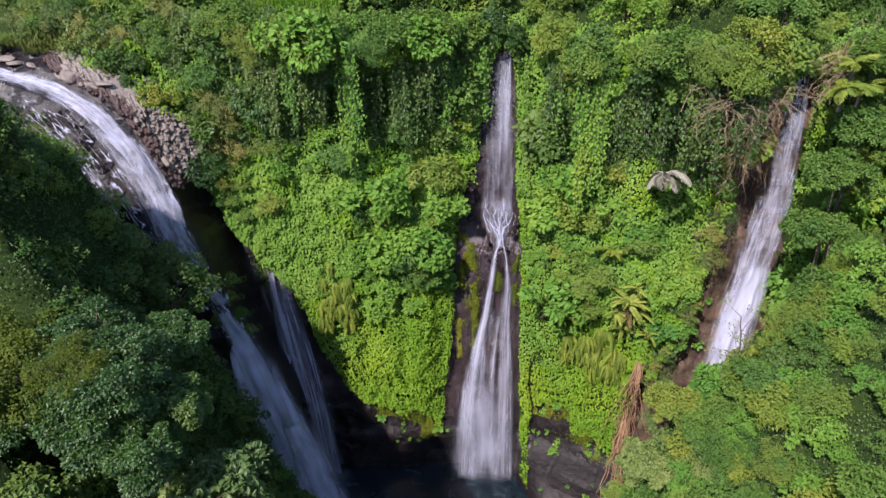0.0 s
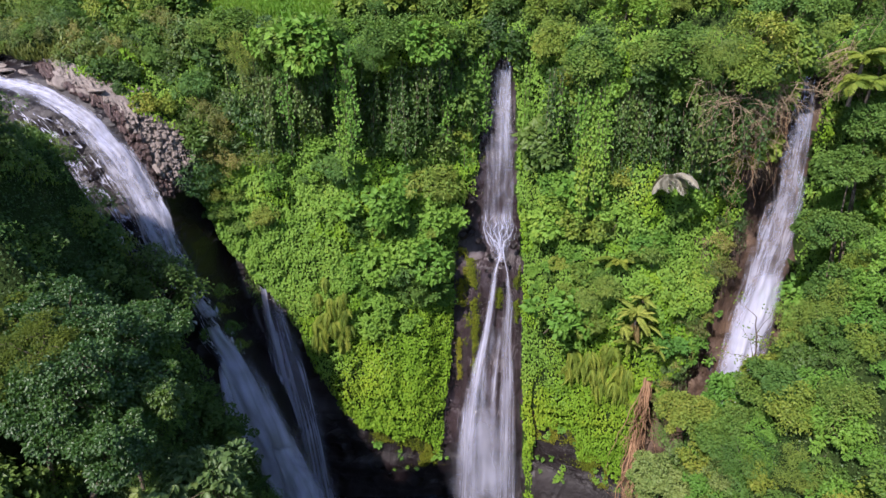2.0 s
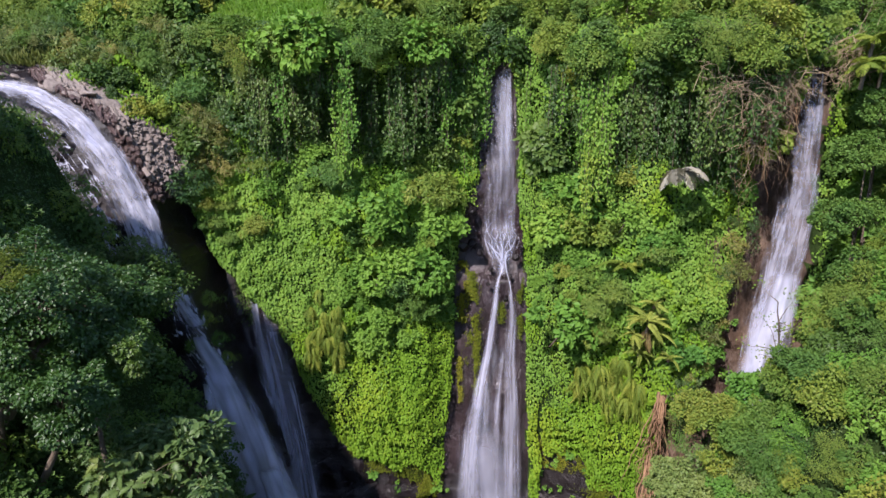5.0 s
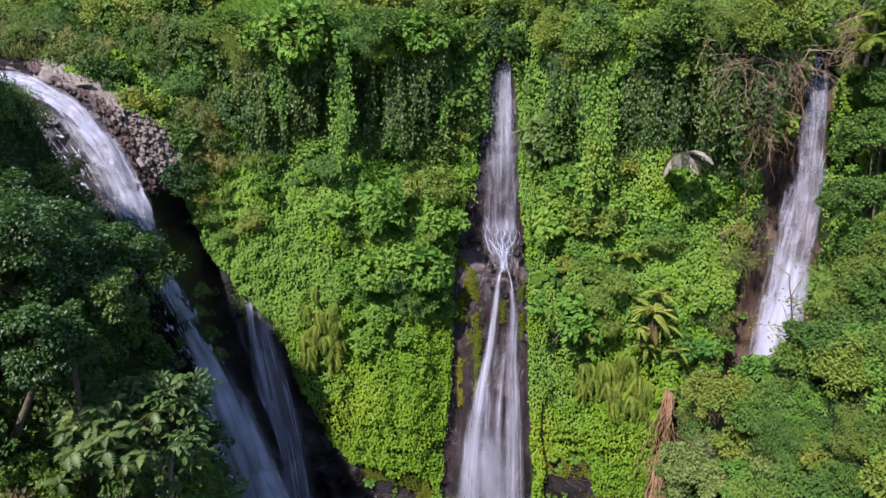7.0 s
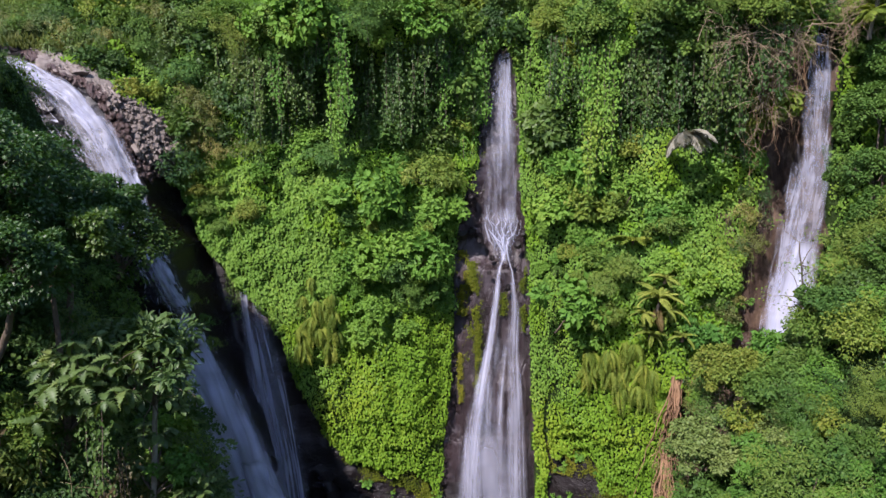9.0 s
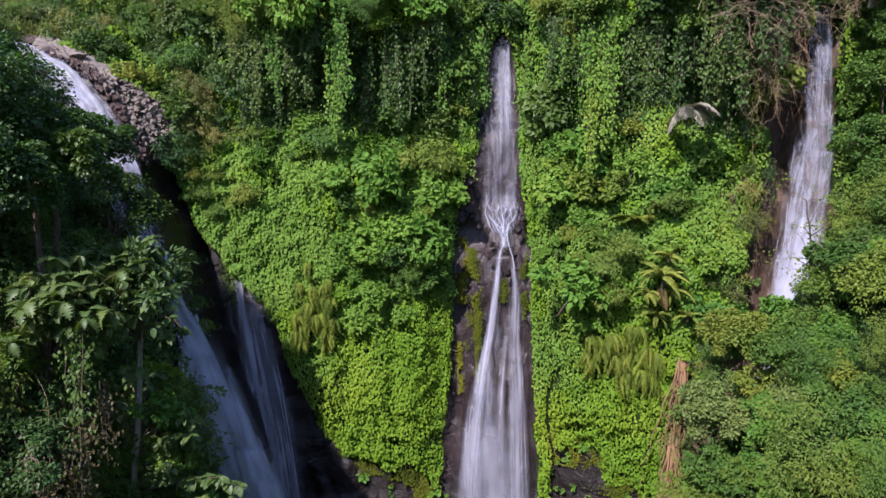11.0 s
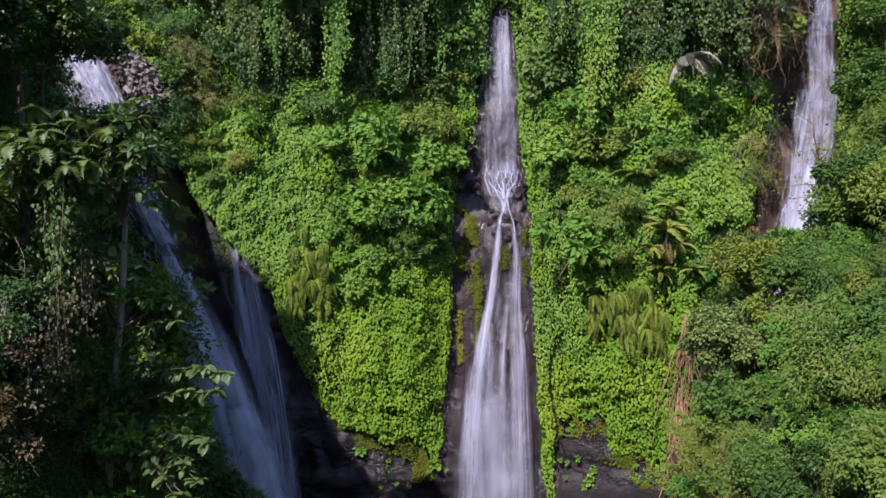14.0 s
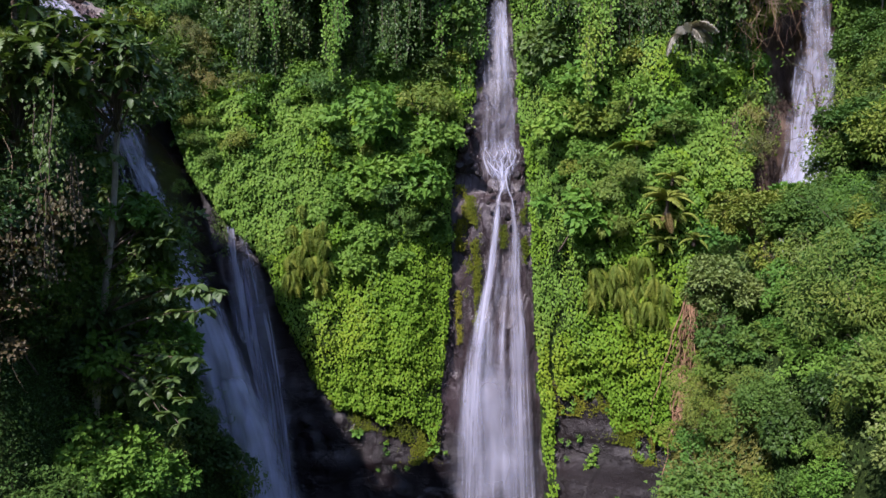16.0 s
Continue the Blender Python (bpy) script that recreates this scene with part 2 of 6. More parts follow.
# the same wet rock made lighter: the cleft's sunlight is in its colour
ROCK_FILM_LIT = rough_material("sunlit_streaming_rock", [(0.25, (0.00904, 0.00605, 0.00625)), (0.5, (0.0335, 0.023, 0.0251)), (0.78, (0.084, 0.0605, 0.0663))], 0.5, 0.5, 0.9, (1, 1, 0.5), 2.6, 0.5, 0.3, 0.7)
ROCK_BROWN = rough_material("brown_rock", [(0.3, (0.0208, 0.0124, 0.009)), (0.5, (0.0768, 0.0481, 0.033)), (0.75, (0.208, 0.139, 0.0855))], 0.8, 0.8, 0.8, (1, 1, 0.35), 3.0, 0.35, 0.35, 0.5)
ROCK_WET = rough_material("wet_basalt", [(0.25, (0.0288, 0.0192, 0.0176)), (0.5, (0.08, 0.0512, 0.0448)), (0.8, (0.16, 0.112, 0.096))], 0.9, 0.5, 0.7, (1, 1, 1), 5.0, 0.5, 0.25)
BASALT = rough_material("basalt", [(0.25, (0.0938, 0.075, 0.065)), (0.5, (0.225, 0.188, 0.163)), (0.8, (0.425, 0.362, 0.319))], 0.9, 0.8, 0.7, (1, 1, 1), 5.0, 0.35, 0.35)
SOIL = rough_material("overgrown_soil", [(0.25, (0.012, 0.022, 0.006)), (0.55, (0.028, 0.05, 0.012)), (0.8, (0.055, 0.075, 0.02))], 0.6, 0.95, 0.8, (1, 1, 1), 4.0, 0.1)
BARK = rough_material("bark", [(0.25, (0.06, 0.045, 0.03)), (0.55, (0.14, 0.11, 0.08)), (0.8, (0.26, 0.22, 0.17))], 1.5, 0.85, 0.5, (1, 1, 0.3), 8.0)
BARK_PALE = rough_material("pale_bark", [(0.25, (0.2, 0.18, 0.14)), (0.55, (0.36, 0.33, 0.27)), (0.8, (0.5, 0.47, 0.4))], 1.5, 0.85, 0.5, (1, 1, 0.3), 8.0)
ROOT_BARK = rough_material("root_bark", [(0.25, (0.15, 0.0825, 0.045)), (0.55, (0.312, 0.188, 0.106)), (0.8, (0.475, 0.312, 0.188))], 2.0, 0.85, 0.4, (1, 1, 0.3), 9.0)
DEAD_WOOD = rough_material("dead_wood", [(0.25, (0.154, 0.119, 0.0743)), (0.55, (0.308, 0.231, 0.142)), (0.8, (0.476, 0.378, 0.257))], 2.0, 0.85, 0.4, (1, 1, 0.3), 9.0)
FALL_VEIL = water_fall_material("water_veil", 2.4, 0.1, -0.06, 0.3, 0.82, 5, fade=0.2, soft_rim=0.6, ragged=0.5)
FALL_WHITE = water_fall_material("white_water", 4.2, 0.1, 0.02, 0.46, 0.8, 6, fade=0.12, soft_rim=1.0, ragged=0.4)
FALL_CORE = water_fall_material("core_water", 6.0, 0.14, 0.07, 0.42, 0.9, 6, fade=0.3, soft_rim=0.9, ragged=0.4)
FALL_BIG = water_fall_material("torrent_water", 2.8, 0.4, 0.1, 0.32, 0.74, 9, 0.7, ragged=1.1)
FALL_CHUTE = water_fall_material("chute_water", 1.5, 0.14, 0.22, 0.5, 0.84, 6, 0.6, fade=0.12, soft_rim=0.6, ragged=0.5)
FALL_LACE = water_fall_material("lacy_water", 2.6, 0.5, -0.02, 0.1, 0.74, 7, 1.2, ragged=1.2, web=0.9, thin=0.2)
FALL_MID = water_fall_material("broken_water", 3.0, 0.36, 0.02, 0.34, 0.76, 8, 0.9, fade=0.1, soft_rim=0.6, ragged=0.9)
FALL_RILL = water_fall_material("rivulet_water", 5.0, 0.7, 0.0, 0.4, 0.8, 4, 0.5, fade=0.25, soft_rim=0.8, ragged=0.5)
FALL_THIN = water_fall_material("thin_water", 4.6, 0.08, 0.0, 0.42, 0.82, 6, fade=0.12, soft_rim=0.7, ragged=0.6)
FALL_MIST = water_fall_material("mist", 0.4, 0.1, 0.08, 0.6, 0.62, 3, fade=0.8, soft_rim=1.0, ragged=0.3)
FALL_SPRAY = water_fall_material("spray", 0.3, 0.1, -0.14, 0.6, 0.6, 3, fade=0.7, soft_rim=0.9, ragged=0.4)

# ---- mesh tools ----


def lattice(ix, iy, iz):
    h = (ix * 374761393 + iy * 668265263 + iz * 2147483647 + 1274126177) & 0xFFFFFFFF
    h = ((h ^ (h >> 13)) * 1274126177) & 0xFFFFFFFF
    return ((h ^ (h >> 16)) & 0xFFFF) / 65535.0


def value_noise(x, y, z):
    x, y, z = np.broadcast_arrays(np.asarray(x, float), np.asarray(y, float), np.asarray(z, float))
    i, j, k = (np.floor(a).astype(np.int64) for a in (x, y, z))
    f, g, h = (a - np.floor(a) for a in (x, y, z))
    f, g, h = (a * a * (3 - 2 * a) for a in (f, g, h))
    total = 0.0
    for dx in (0, 1):
        for dy in (0, 1):
            for dz in (0, 1):
                w = (f if dx else 1 - f) * (g if dy else 1 - g) * (h if dz else 1 - h)
                total = total + w * lattice(i + dx, j + dy, k + dz)
    return total * 2 - 1


def fbm(x, y, z, octaves=4):
    total, amp = 0.0, 0.5
    for _ in range(octaves):
        total = total + amp * value_noise(x, y, z)
        x, y, z, amp = np.asarray(x) * 2.03 + 11.3, np.asarray(y) * 2.03 + 5.1, np.asarray(z) * 2.03 + 7.7, amp * 0.5
    return total


def smooth(a, b, v):
    t = np.clip((np.asarray(v, float) - a) / (b - a), 0, 1)
    return t * t * (3 - 2 * t)


def unit(v):
    return v / np.maximum(np.linalg.norm(v, axis=-1, keepdims=True), 1e-9)


def mesh_of(name, verts, faces, mats, face_mat=None, shade=False):
    """A mesh from arrays; faces all have the same number of corners."""
    me = bpy.data.meshes.new(name)
    verts, faces = np.asarray(verts, np.float32), np.asarray(faces, np.int32)
    me.vertices.add(len(verts))
    me.vertices.foreach_set("co", verts.ravel())
    me.loops.add(faces.size)
    me.loops.foreach_set("vertex_index", faces.ravel())
    me.polygons.add(len(faces))
    me.polygons.foreach_set("loop_start", np.arange(0, faces.size, faces.shape[1], dtype=np.int32))
    for m in mats if isinstance(mats, (list, tuple)) else [mats]:
        me.materials.append(m)
    if face_mat is not None:
        me.polygons.foreach_set("material_index", np.asarray(face_mat, np.int32))
    me.polygons.foreach_set("use_smooth", np.full(len(faces), shade))
    me.update(calc_edges=True)
    me.validate()
    return me


def part(name, me, parent, label=""):
    ob = new(name, me)
    ob.parent = parent
    return tagged(ob, label)


def empty(name, m):
    ob = new(name)
    ob.empty_display_size = 0.2
    ob.matrix_world = m
    return ob


def grid_faces(rows, cols):
    i = np.arange(rows - 1)[:, None] * cols + np.arange(cols - 1)[None, :]
    return np.stack([i, i + 1, i + cols + 1, i + cols], -1).reshape(-1, 4)


OVAL = (np.array([(0, 0, 0), (0.24, 0.3, 0.05), (0.2, 0.7, 0.02), (0, 1, -0.12), (-0.2, 0.7, 0.02), (-0.24, 0.3, 0.05)]), np.array([(0, 1, 2, 3), (0, 3, 4, 5)]))
LANCE = (np.array([(0, 0, 0), (0.18, 0.45, 0.04), (0, 1, -0.1), (-0.17, 0.45, 0.04)]), np.array([(0, 1, 2), (0, 2, 3)]))
ROUND = (np.array([(0, 0, 0), (0.36, 0.3, 0.05), (0.3, 0.75, 0.02), (0, 1, -0.08), (-0.3, 0.75, 0.02), (-0.36, 0.3, 0.05)]), np.array([(0, 1, 2, 3), (0, 3, 4, 5)]))

KITE = (np.array([(0, 0, 0), (0.36, 0.40, 0.06), (0, 1, -0.1), (-0.36, 0.40, 0.06)]), np.array([(0, 1, 2), (0, 2, 3)]))

SPADE = (np.array([(0, 0, 0), (0.43, 0.27, 0.07), (0, 1, -0.14), (-0.43, 0.27, 0.07)]), np.array([(0, 1, 2), (0, 2, 3)]))
DART = (np.array([(0.33, 0.12, 0.04), (0, 1, -0.1), (-0.33, 0.12, 0.04)]), np.array([(0, 1, 2)]))
NEEDLE = (np.array([(0.17, 0.2, 0.03), (0, 1, -0.1), (-0.17, 0.2, 0.03)]), np.array([(0, 1, 2)]))


def leaves(name, at, normal, tip, size, shape, mat):
    """One mesh of many leaves: each with its place, the way it faces, the way its tip points, and its length."""
    k, f = shape
    t = unit(tip)
    n = unit(normal - t * np.sum(normal * t, -1, keepdims=True))
    s = np.cross(t, n)
    size = np.asarray(size, float).reshape(-1, 1, 1)
    v = at[:, None, :] + size * (s[:, None] * k[None, :, 0:1] + t[:, None] * k[None, :, 1:2] + n[:, None] * k[None, :, 2:3])
    faces = np.arange(len(at))[:, None, None] * len(k) + f[None]
    return mesh_of(name, v.reshape(-1, 3), faces.reshape(-1, f.shape[1]), mat)


def tubes(name, lines, mat, sides=6):
    """Tapered round limbs along lines of (points, radii), in one mesh."""
    verts, faces, base = [], [], 0
    for pts, radii in lines:
        pts = np.asarray(pts, float)
        way = unit(np.gradient(pts, axis=0))
        ref = np.where(np.abs(way[:, 2:3]) > 0.9, np.array([[1.0, 0, 0]]), np.array([[0, 0, 1.0]]))
        a = unit(np.cross(way, ref))
        b = np.cross(way, a)
        ang = np.arange(sides) * 2 * np.pi / sides
        ring = pts[:, None] + np.asarray(radii, float)[:, None, None] * (np.cos(ang)[None, :, None] * a[:, None] + np.sin(ang)[None, :, None] * b[:, None])
        verts.append(ring.reshape(-1, 3))
        n = len(pts)
        i = np.arange(n - 1)[:, None] * sides
        j = np.arange(sides)[None, :]
        j2 = (j + 1) % sides
        faces.append((base + np.stack([i + j, i + j2, i + sides + j2, i + sides + j], -1)).reshape(-1, 4))
        base += n * sides
    return mesh_of(name, np.concatenate(verts), np.concatenate(faces), mat, shade=True)


def bend(a, b, sag=0.0, n=7, wander=0.0, seed=0):
    """A curved line from a to b."""
    g = np.random.default_rng(seed)
    a, b, t = np.asarray(a, float), np.asarray(b, float), np.linspace(0, 1, n)[:, None]
    p = a + (b - a) * t
    p[:, 2] += (sag * 4 * t * (1 - t))[:, 0]
    if wander:
        off = np.cumsum(g.normal(0, wander, (n, 3)), 0)
        p += (off - off[-1] * t) * (t * 1.0)
    return p


def random_dirs(g, n):
    return unit(g.normal(size=(n, 3)))

# ---- the land: gorge, cliff, hill ----
POOL = -3.0


def big_fall_x(z):
    return np.interp(z, [-4, 1, 9, 15, 22.4, 25.7, 29.6, 33.4, 35, 37], [-11.8, -12.5, -14.6, -18.0, -20.3, -21.8, -24.3, -26.5, -29.5, -34])


def big_fall_y(z):
    return np.interp(z, [-4, 1, 9, 15, 22.4, 25.7, 29.6, 33.4, 35, 37], [49.2, 49.2, 49.2, 51.2, 51.2, 51.8, 53, 54, 55, 56.5])


def wall(x, z):
    """How far back the main wall stands, over x and height."""
    lean = 0.165 - 0.075 * smooth(6, 20, x)
    y = 55.0 + lean * np.minimum(z, 40) - 5.9 * smooth(3, 20, x)
    y = y + 1.7 * np.exp(-((x + 6) / 8) ** 2 - ((z - 32.5) / 3.0) ** 2)      # the hollow below the rim
    y = y - 1.2 * np.exp(-((x + 23) / 6) ** 2 - ((z - 31) / 5) ** 2)
    y = y + 3.6 * np.exp(-((x - 18.2) / 2.8) ** 2 - ((z - 31.5) / 4.0) ** 2)   # the dark hollow below the dead branches
    y = y + 2.2 * np.exp(-((x - 13.4) / 2.6) ** 2 - ((z - 33.2) / 2.4) ** 2)
    y = y - 1.8 * smooth(3, -4, z) * smooth(6, 9, x)                        # the rock foot
    y = y - 2.2 * smooth(1.2, 0.2, z - 0.12 * (x - 12)) * smooth(7, 9, x)
    y = y - 1.3 * smooth(20.6, 19.6, z) * smooth(1.4, 2.6, x) * smooth(7.4, 6.4, x) * 0.6   # ledge under the braided step
    return y


def rock_face(x, z):
    """The bare rock: the main wall with the buttress of the big fall before it."""
    y, f = wall(x, z), big_fall_x(z)
    near, reach = np.interp(z, [26, 29.5], [0.2, 1.0]), np.interp(z, [26, 29.5], [1.0, 5.6])
    s = 1 - smooth(f + near, f + reach, x)
    y = y + (big_fall_y(z) + 1.0 - y) * s
    return y + np.maximum(z - np.interp(x, [-30, -22, 22, 28], [36.2, 39.5, 39.5, 38.0]), 0) * 1.5


CLEFT_Z = [-4, 0, 6, 11, 18, 22, 25, 28, 33, 36.5, 38]
CLEFT_L = [-0.9, -0.3, 0.3, 0.9, 1.1, 1.4, 1.8, 3.0, 3.4, 4.4, 5.0]
CLEFT_R = [7.6, 7.6, 7.3, 7.1, 7.0, 6.9, 6.5, 6.3, 6.2, 5.9, 5.1]


def bare(x, z):
    """1 where the rock is bare, 0 where plants cover it."""
    w = 0.5 + 0.5 * fbm(x * 0.5, 3.0, z * 0.5, 3)
    jag = 1.1 * (w - 0.5)
    cl, cr = np.interp(z, CLEFT_Z, CLEFT_L) + jag * 0.7, np.interp(z, CLEFT_Z, CLEFT_R) + jag * 0.7
    b = smooth(cl - 0.25, cl + 0.25, x) * (1 - smooth(cr - 0.25, cr + 0.25, x)) * (z < 37.5)
    b = np.maximum(b, smooth(0.2, 0.05, np.abs(x - 8.5 - 0.3 * np.sin(z * 0.6) - 0.6 * fbm(z * 0.4, 3.0, 1.0, 2))) * smooth(4, 5, z) * smooth(12.5, 11, z))
    foot = np.interp(x, [-20, -12, -10, -7, -3, 0, 0.5, 8, 8.5, 11.2, 12, 14.7, 16], [7, 7, 7, 4.2, 3.8, 2, -2, -2, 6.1, 6.2, 4.4, 3.2, 2.0]) + 2.4 * jag
    b = np.maximum(b, (1 - smooth(foot - 0.4, foot + 0.4, z)) * (x < 22))
    left = np.interp(z, [-4, 0, 7.4, 14.5, 18.4, 20, 23, 27, 28.5, 30, 33, 35.5, 37, 38.5, 40], [-8, -8, -9.8, -12.6, -15.9, -17.5, -19.6, -21.0, -20.4, -19.6, -23, -26.5, -32, -40, -60]) + 1.0 * jag
    b = np.maximum(b, 1 - smooth(left - 0.3, left + 0.3, x))
    bl = np.interp(z, [0, 7, 12.5, 15, 22, 26, 30, 36], [15.2, 16.2, 17.2, 19.2, 20.9, 22.2, 22.8, 24.4]) + 1.6 * jag
    br = np.interp(z, [0, 15, 26, 30, 36], [27, 26.5, 26.8, 27, 26.8]) + jag
    return np.maximum(b, smooth(bl - 0.3, bl + 0.3, x) * (1 - smooth(br - 0.3, br + 0.3, x)) * (z < 37.2))


def plant_depth(x, z):
    """How far the plant cover stands out from the rock."""
    d = 0.9 + 0.7 * fbm(x * 0.22, 9.0, z * 0.22, 3) + 0.4 * np.abs(fbm(x * 0.7, 4.0, z * 0.45, 3)) + 1.5 * np.abs(fbm(x * 0.42, 14.0, z * 0.11, 2)) * smooth(6, 11, z)
    d = d + smooth(7, 10, x) * smooth(16, 22, z) * (0.3 + 2.4 * fbm(x * 0.2, 6.0, z * 0.2, 2))
    for cx, cz, sx, sz, amp in ((-7.5, 25, 4, 4.5, 2.2), (-9, 16.5, 3, 4, 0.7), (-3.5, 9, 3.5, 6, 0.9), (-2, 21, 2.5, 5, 1.2), (11.8, 36.8, 4, 5, 3.6),
                                (-8, 38.8, 6, 2.6, 4.8), (-1.5, 38.0, 3, 2.2, 2.6), (12, 31, 3, 2.5, -1.2), (-11, 36, 3, 2.5, 1.6), (10, 18, 2.5, 5, 1.6), (15, 30, 3.5, 4, 1.6), (19.3, 38.6, 3.4, 2.6, 4.6), (9.5, 26, 2.2, 4, 1.8), (13.5, 20, 3, 4, 1.0), (12, 9.5, 3, 3.5, 0.6)):
        d = d + amp * np.exp(-((x - cx) / sx) ** 2 - ((z - cz) / sz) ** 2)
    cl, cr = np.interp(z, CLEFT_Z, CLEFT_L), np.interp(z, CLEFT_Z, CLEFT_R)
    d = d * (0.35 + 0.65 * smooth(0, 2.6, np.maximum(cl - x, x - cr)))       # thinner towards the cleft
    low = np.interp(x, [-12, -7, -3, 0, 0.5, 8, 8.5, 11.2, 12, 14.7, 16], [7, 4.2, 3.8, 2, -2, -2, 6.1, 6.2, 4.4, 3.2, 2.0])
    d = d * (0.3 + 0.7 * smooth(low - 0.5, low + 4, z))                      # thin fringe over the rock foot
    return np.maximum(d, 0.25)


def cover(x, z):
    """The outer face of the plant cover."""
    return rock_face(x, z) - plant_depth(x, z) * (1 - bare(x, z))


def cover_normal(x, z):
    e = 0.15
    nx, nz = (cover(x + e, z) - cover(x - e, z)) / (2 * e), (cover(x, z + e) - cover(x, z - e)) / (2 * e)
    return unit(np.stack([nx, -np.ones_like(nx), nz], -1))


def land(x, y):
    """Height of the ground."""
    x, y = np.asarray(x, float), np.asarray(y, float)
    rough = 0.9 * fbm(x * 0.12, y * 0.12, 0.0, 4)
    open_up = 0.45 * np.clip(22 - y, 0, 40)
    spur, ridge = smooth(21.5, 24.5, y) * smooth(33, 29, y), smooth(29, 33, y) * smooth(41, 37, y)
    lx = -8.4 - open_up * 0.6 - 1.3 * ridge - 11 * smooth(43.5, 50, y) + 0.9 * fbm(y * 0.15, 1.0, 2.0, 2)
    up = (lx - x) * (2.4 + 1.2 * spur + 0.4 * ridge)
    top = 38 - 13 * spur + 4 * ridge
    left = np.where(up < top, up, top + np.minimum((up - top) * 0.06 * (1 + 2 * spur), 13)) - 4
    rx = 9.3 + open_up + 1.8 * smooth(34, 29, y) + 0.7 * fbm(y * 0.15, 7.0, 2.0, 2)
    d = x - rx
    up = np.where(d < 3.6, d * 3.6, 12.96 + (d - 3.6) * 1.5)
    up = np.where(up < 41, up, 41 + (up - 41) * 0.25)
    right = up - 4 - 13 * smooth(38, 44, y) * smooth(-2, 16, up)
    z = np.maximum(np.maximum(left, right), -4.2)
    z = np.maximum(z, -4.2 + 46 * smooth(-14, -60, y))      # the gorge closes behind the viewer
    hill = 39.3 + (np.minimum(y, 85) - 61) * 0.5 + np.maximum(y - 85, 0) * 0.08
    hill = hill - 2.2 * smooth(-22, -30, x) * smooth(75, 62, y)
    hill = np.where(y > 85, hill - np.minimum(np.maximum(y - 200, 0) * 0.06, 15), hill)
    s = smooth(60.5, 63.0, y)
    return z + (np.maximum(hill, z) - z) * s + rough * smooth(-3.9, 1.0, z)


def build_land():
    near_x, near_y = np.arange(-46, 46.1, 0.6), np.arange(2, 84.1, 0.6)
    far = np.array([60, 80, 110, 160, 250, 400, 700, 1200, 2500])
    xs = np.concatenate([-far[::-1], near_x, far])
    ys = np.concatenate([-far[::-1], np.arange(-50, 2, 4.0), near_y, far + 40])
    gx, gy = np.meshgrid(xs, ys)
    v = np.stack([gx, gy, land(gx, gy)], -1).reshape(-1, 3)
    tagged(new("ground", mesh_of("ground", v, grid_faces(len(ys), len(xs)), SOIL, shade=True)), "dark overgrown soil of the gorge and the hill above", "ground", kind="structure")


def build_cliff():
    xs, zs = np.arange(-46, 46.1, 0.3), np.arange(-5, 40.3, 0.3)
    gx, gz = np.meshgrid(xs, zs)
    b = bare(gx, gz)
    y = cover(gx, gz) + 0.35 * (1 - b)
    craggy = 0.9 * fbm(gx * 0.35, 2.0, gz * 0.22, 5) + 0.25 * np.abs(value_noise(gx * 1.3, 5.0, gz * 0.7))
    blocky = 0.55 * np.round(1.8 * fbm(gx * 0.9 + gz * 0.5, 8.0, gz * 0.9, 3)) * smooth(-18, -20, gx)
    y = y + (craggy + blocky) * b * np.where((gx > 0) & (gx < 8), 0.75, np.where(gx > 15, 1.5, np.where(gx < -19.5, 0.3, 1.0)))
    # strata: shallow ledges across the foot of the wall
    step = np.floor(gz * 0.8 + 0.5 * fbm(gx * 0.2, 1.0, 5.0, 2))
    y = y + b * np.where(gx > 7, 0.36, 0.2) * (lattice(step.astype(np.int64), 3, 1) - 0.5)
    v = np.stack([gx, y, gz], -1).reshape(-1, 3)
    f = grid_faces(len(zs), len(xs))
    fx, fz, fb = gx.ravel()[f].mean(1), gz.ravel()[f].mean(1), b.ravel()[f].mean(1)
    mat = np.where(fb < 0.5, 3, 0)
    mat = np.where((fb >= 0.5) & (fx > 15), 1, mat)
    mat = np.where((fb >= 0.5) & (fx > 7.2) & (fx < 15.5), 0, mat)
    # the sunlit cleft takes the lighter copy of the rock
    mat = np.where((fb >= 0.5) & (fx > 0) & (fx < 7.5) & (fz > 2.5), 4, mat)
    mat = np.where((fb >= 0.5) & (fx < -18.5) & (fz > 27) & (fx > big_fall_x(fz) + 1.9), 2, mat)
    tagged(new("cliff", mesh_of("cliff", v, f[:, ::-1], [ROCK_SHADED, ROCK_BROWN, BASALT, SOIL, ROCK_FILM_LIT], mat, True)), "steep wet rock cliff half overgrown with plants, gorge shade put into its dark colour", "cliff", kind="structure")


def water_material():
    m, n, l = material("pool_water")
    geo = n.new("ShaderNodeNewGeometry")
    p, out = n.new("ShaderNodeBsdfPrincipled"), n.new("ShaderNodeOutputMaterial")
    foam = noise_node(n, l, 0.45, 6, 0.62, geo.outputs["Position"], 0.8)
    col = ramp(n, [(0.42, (0.003, 0.007, 0.011)), (0.6, (0.009, 0.018, 0.024)), (0.8, (0.06, 0.095, 0.105))])
    l.new(foam, col.inputs[0]), l.new(col.outputs[0], p.inputs["Base Color"])
    p.inputs["Roughness"].default_value = 0.18
    b = n.new("ShaderNodeBump")
    b.inputs["Strength"].default_value, b.inputs["Distance"].default_value = 0.5, 0.15
    l.new(noise_node(n, l, 1.6, 5, 0.6, geo.outputs["Position"]), b.inputs["Height"]), l.new(b.outputs[0], p.inputs["Normal"])
    l.new(p.outputs[0], out.inputs[0])
    return m


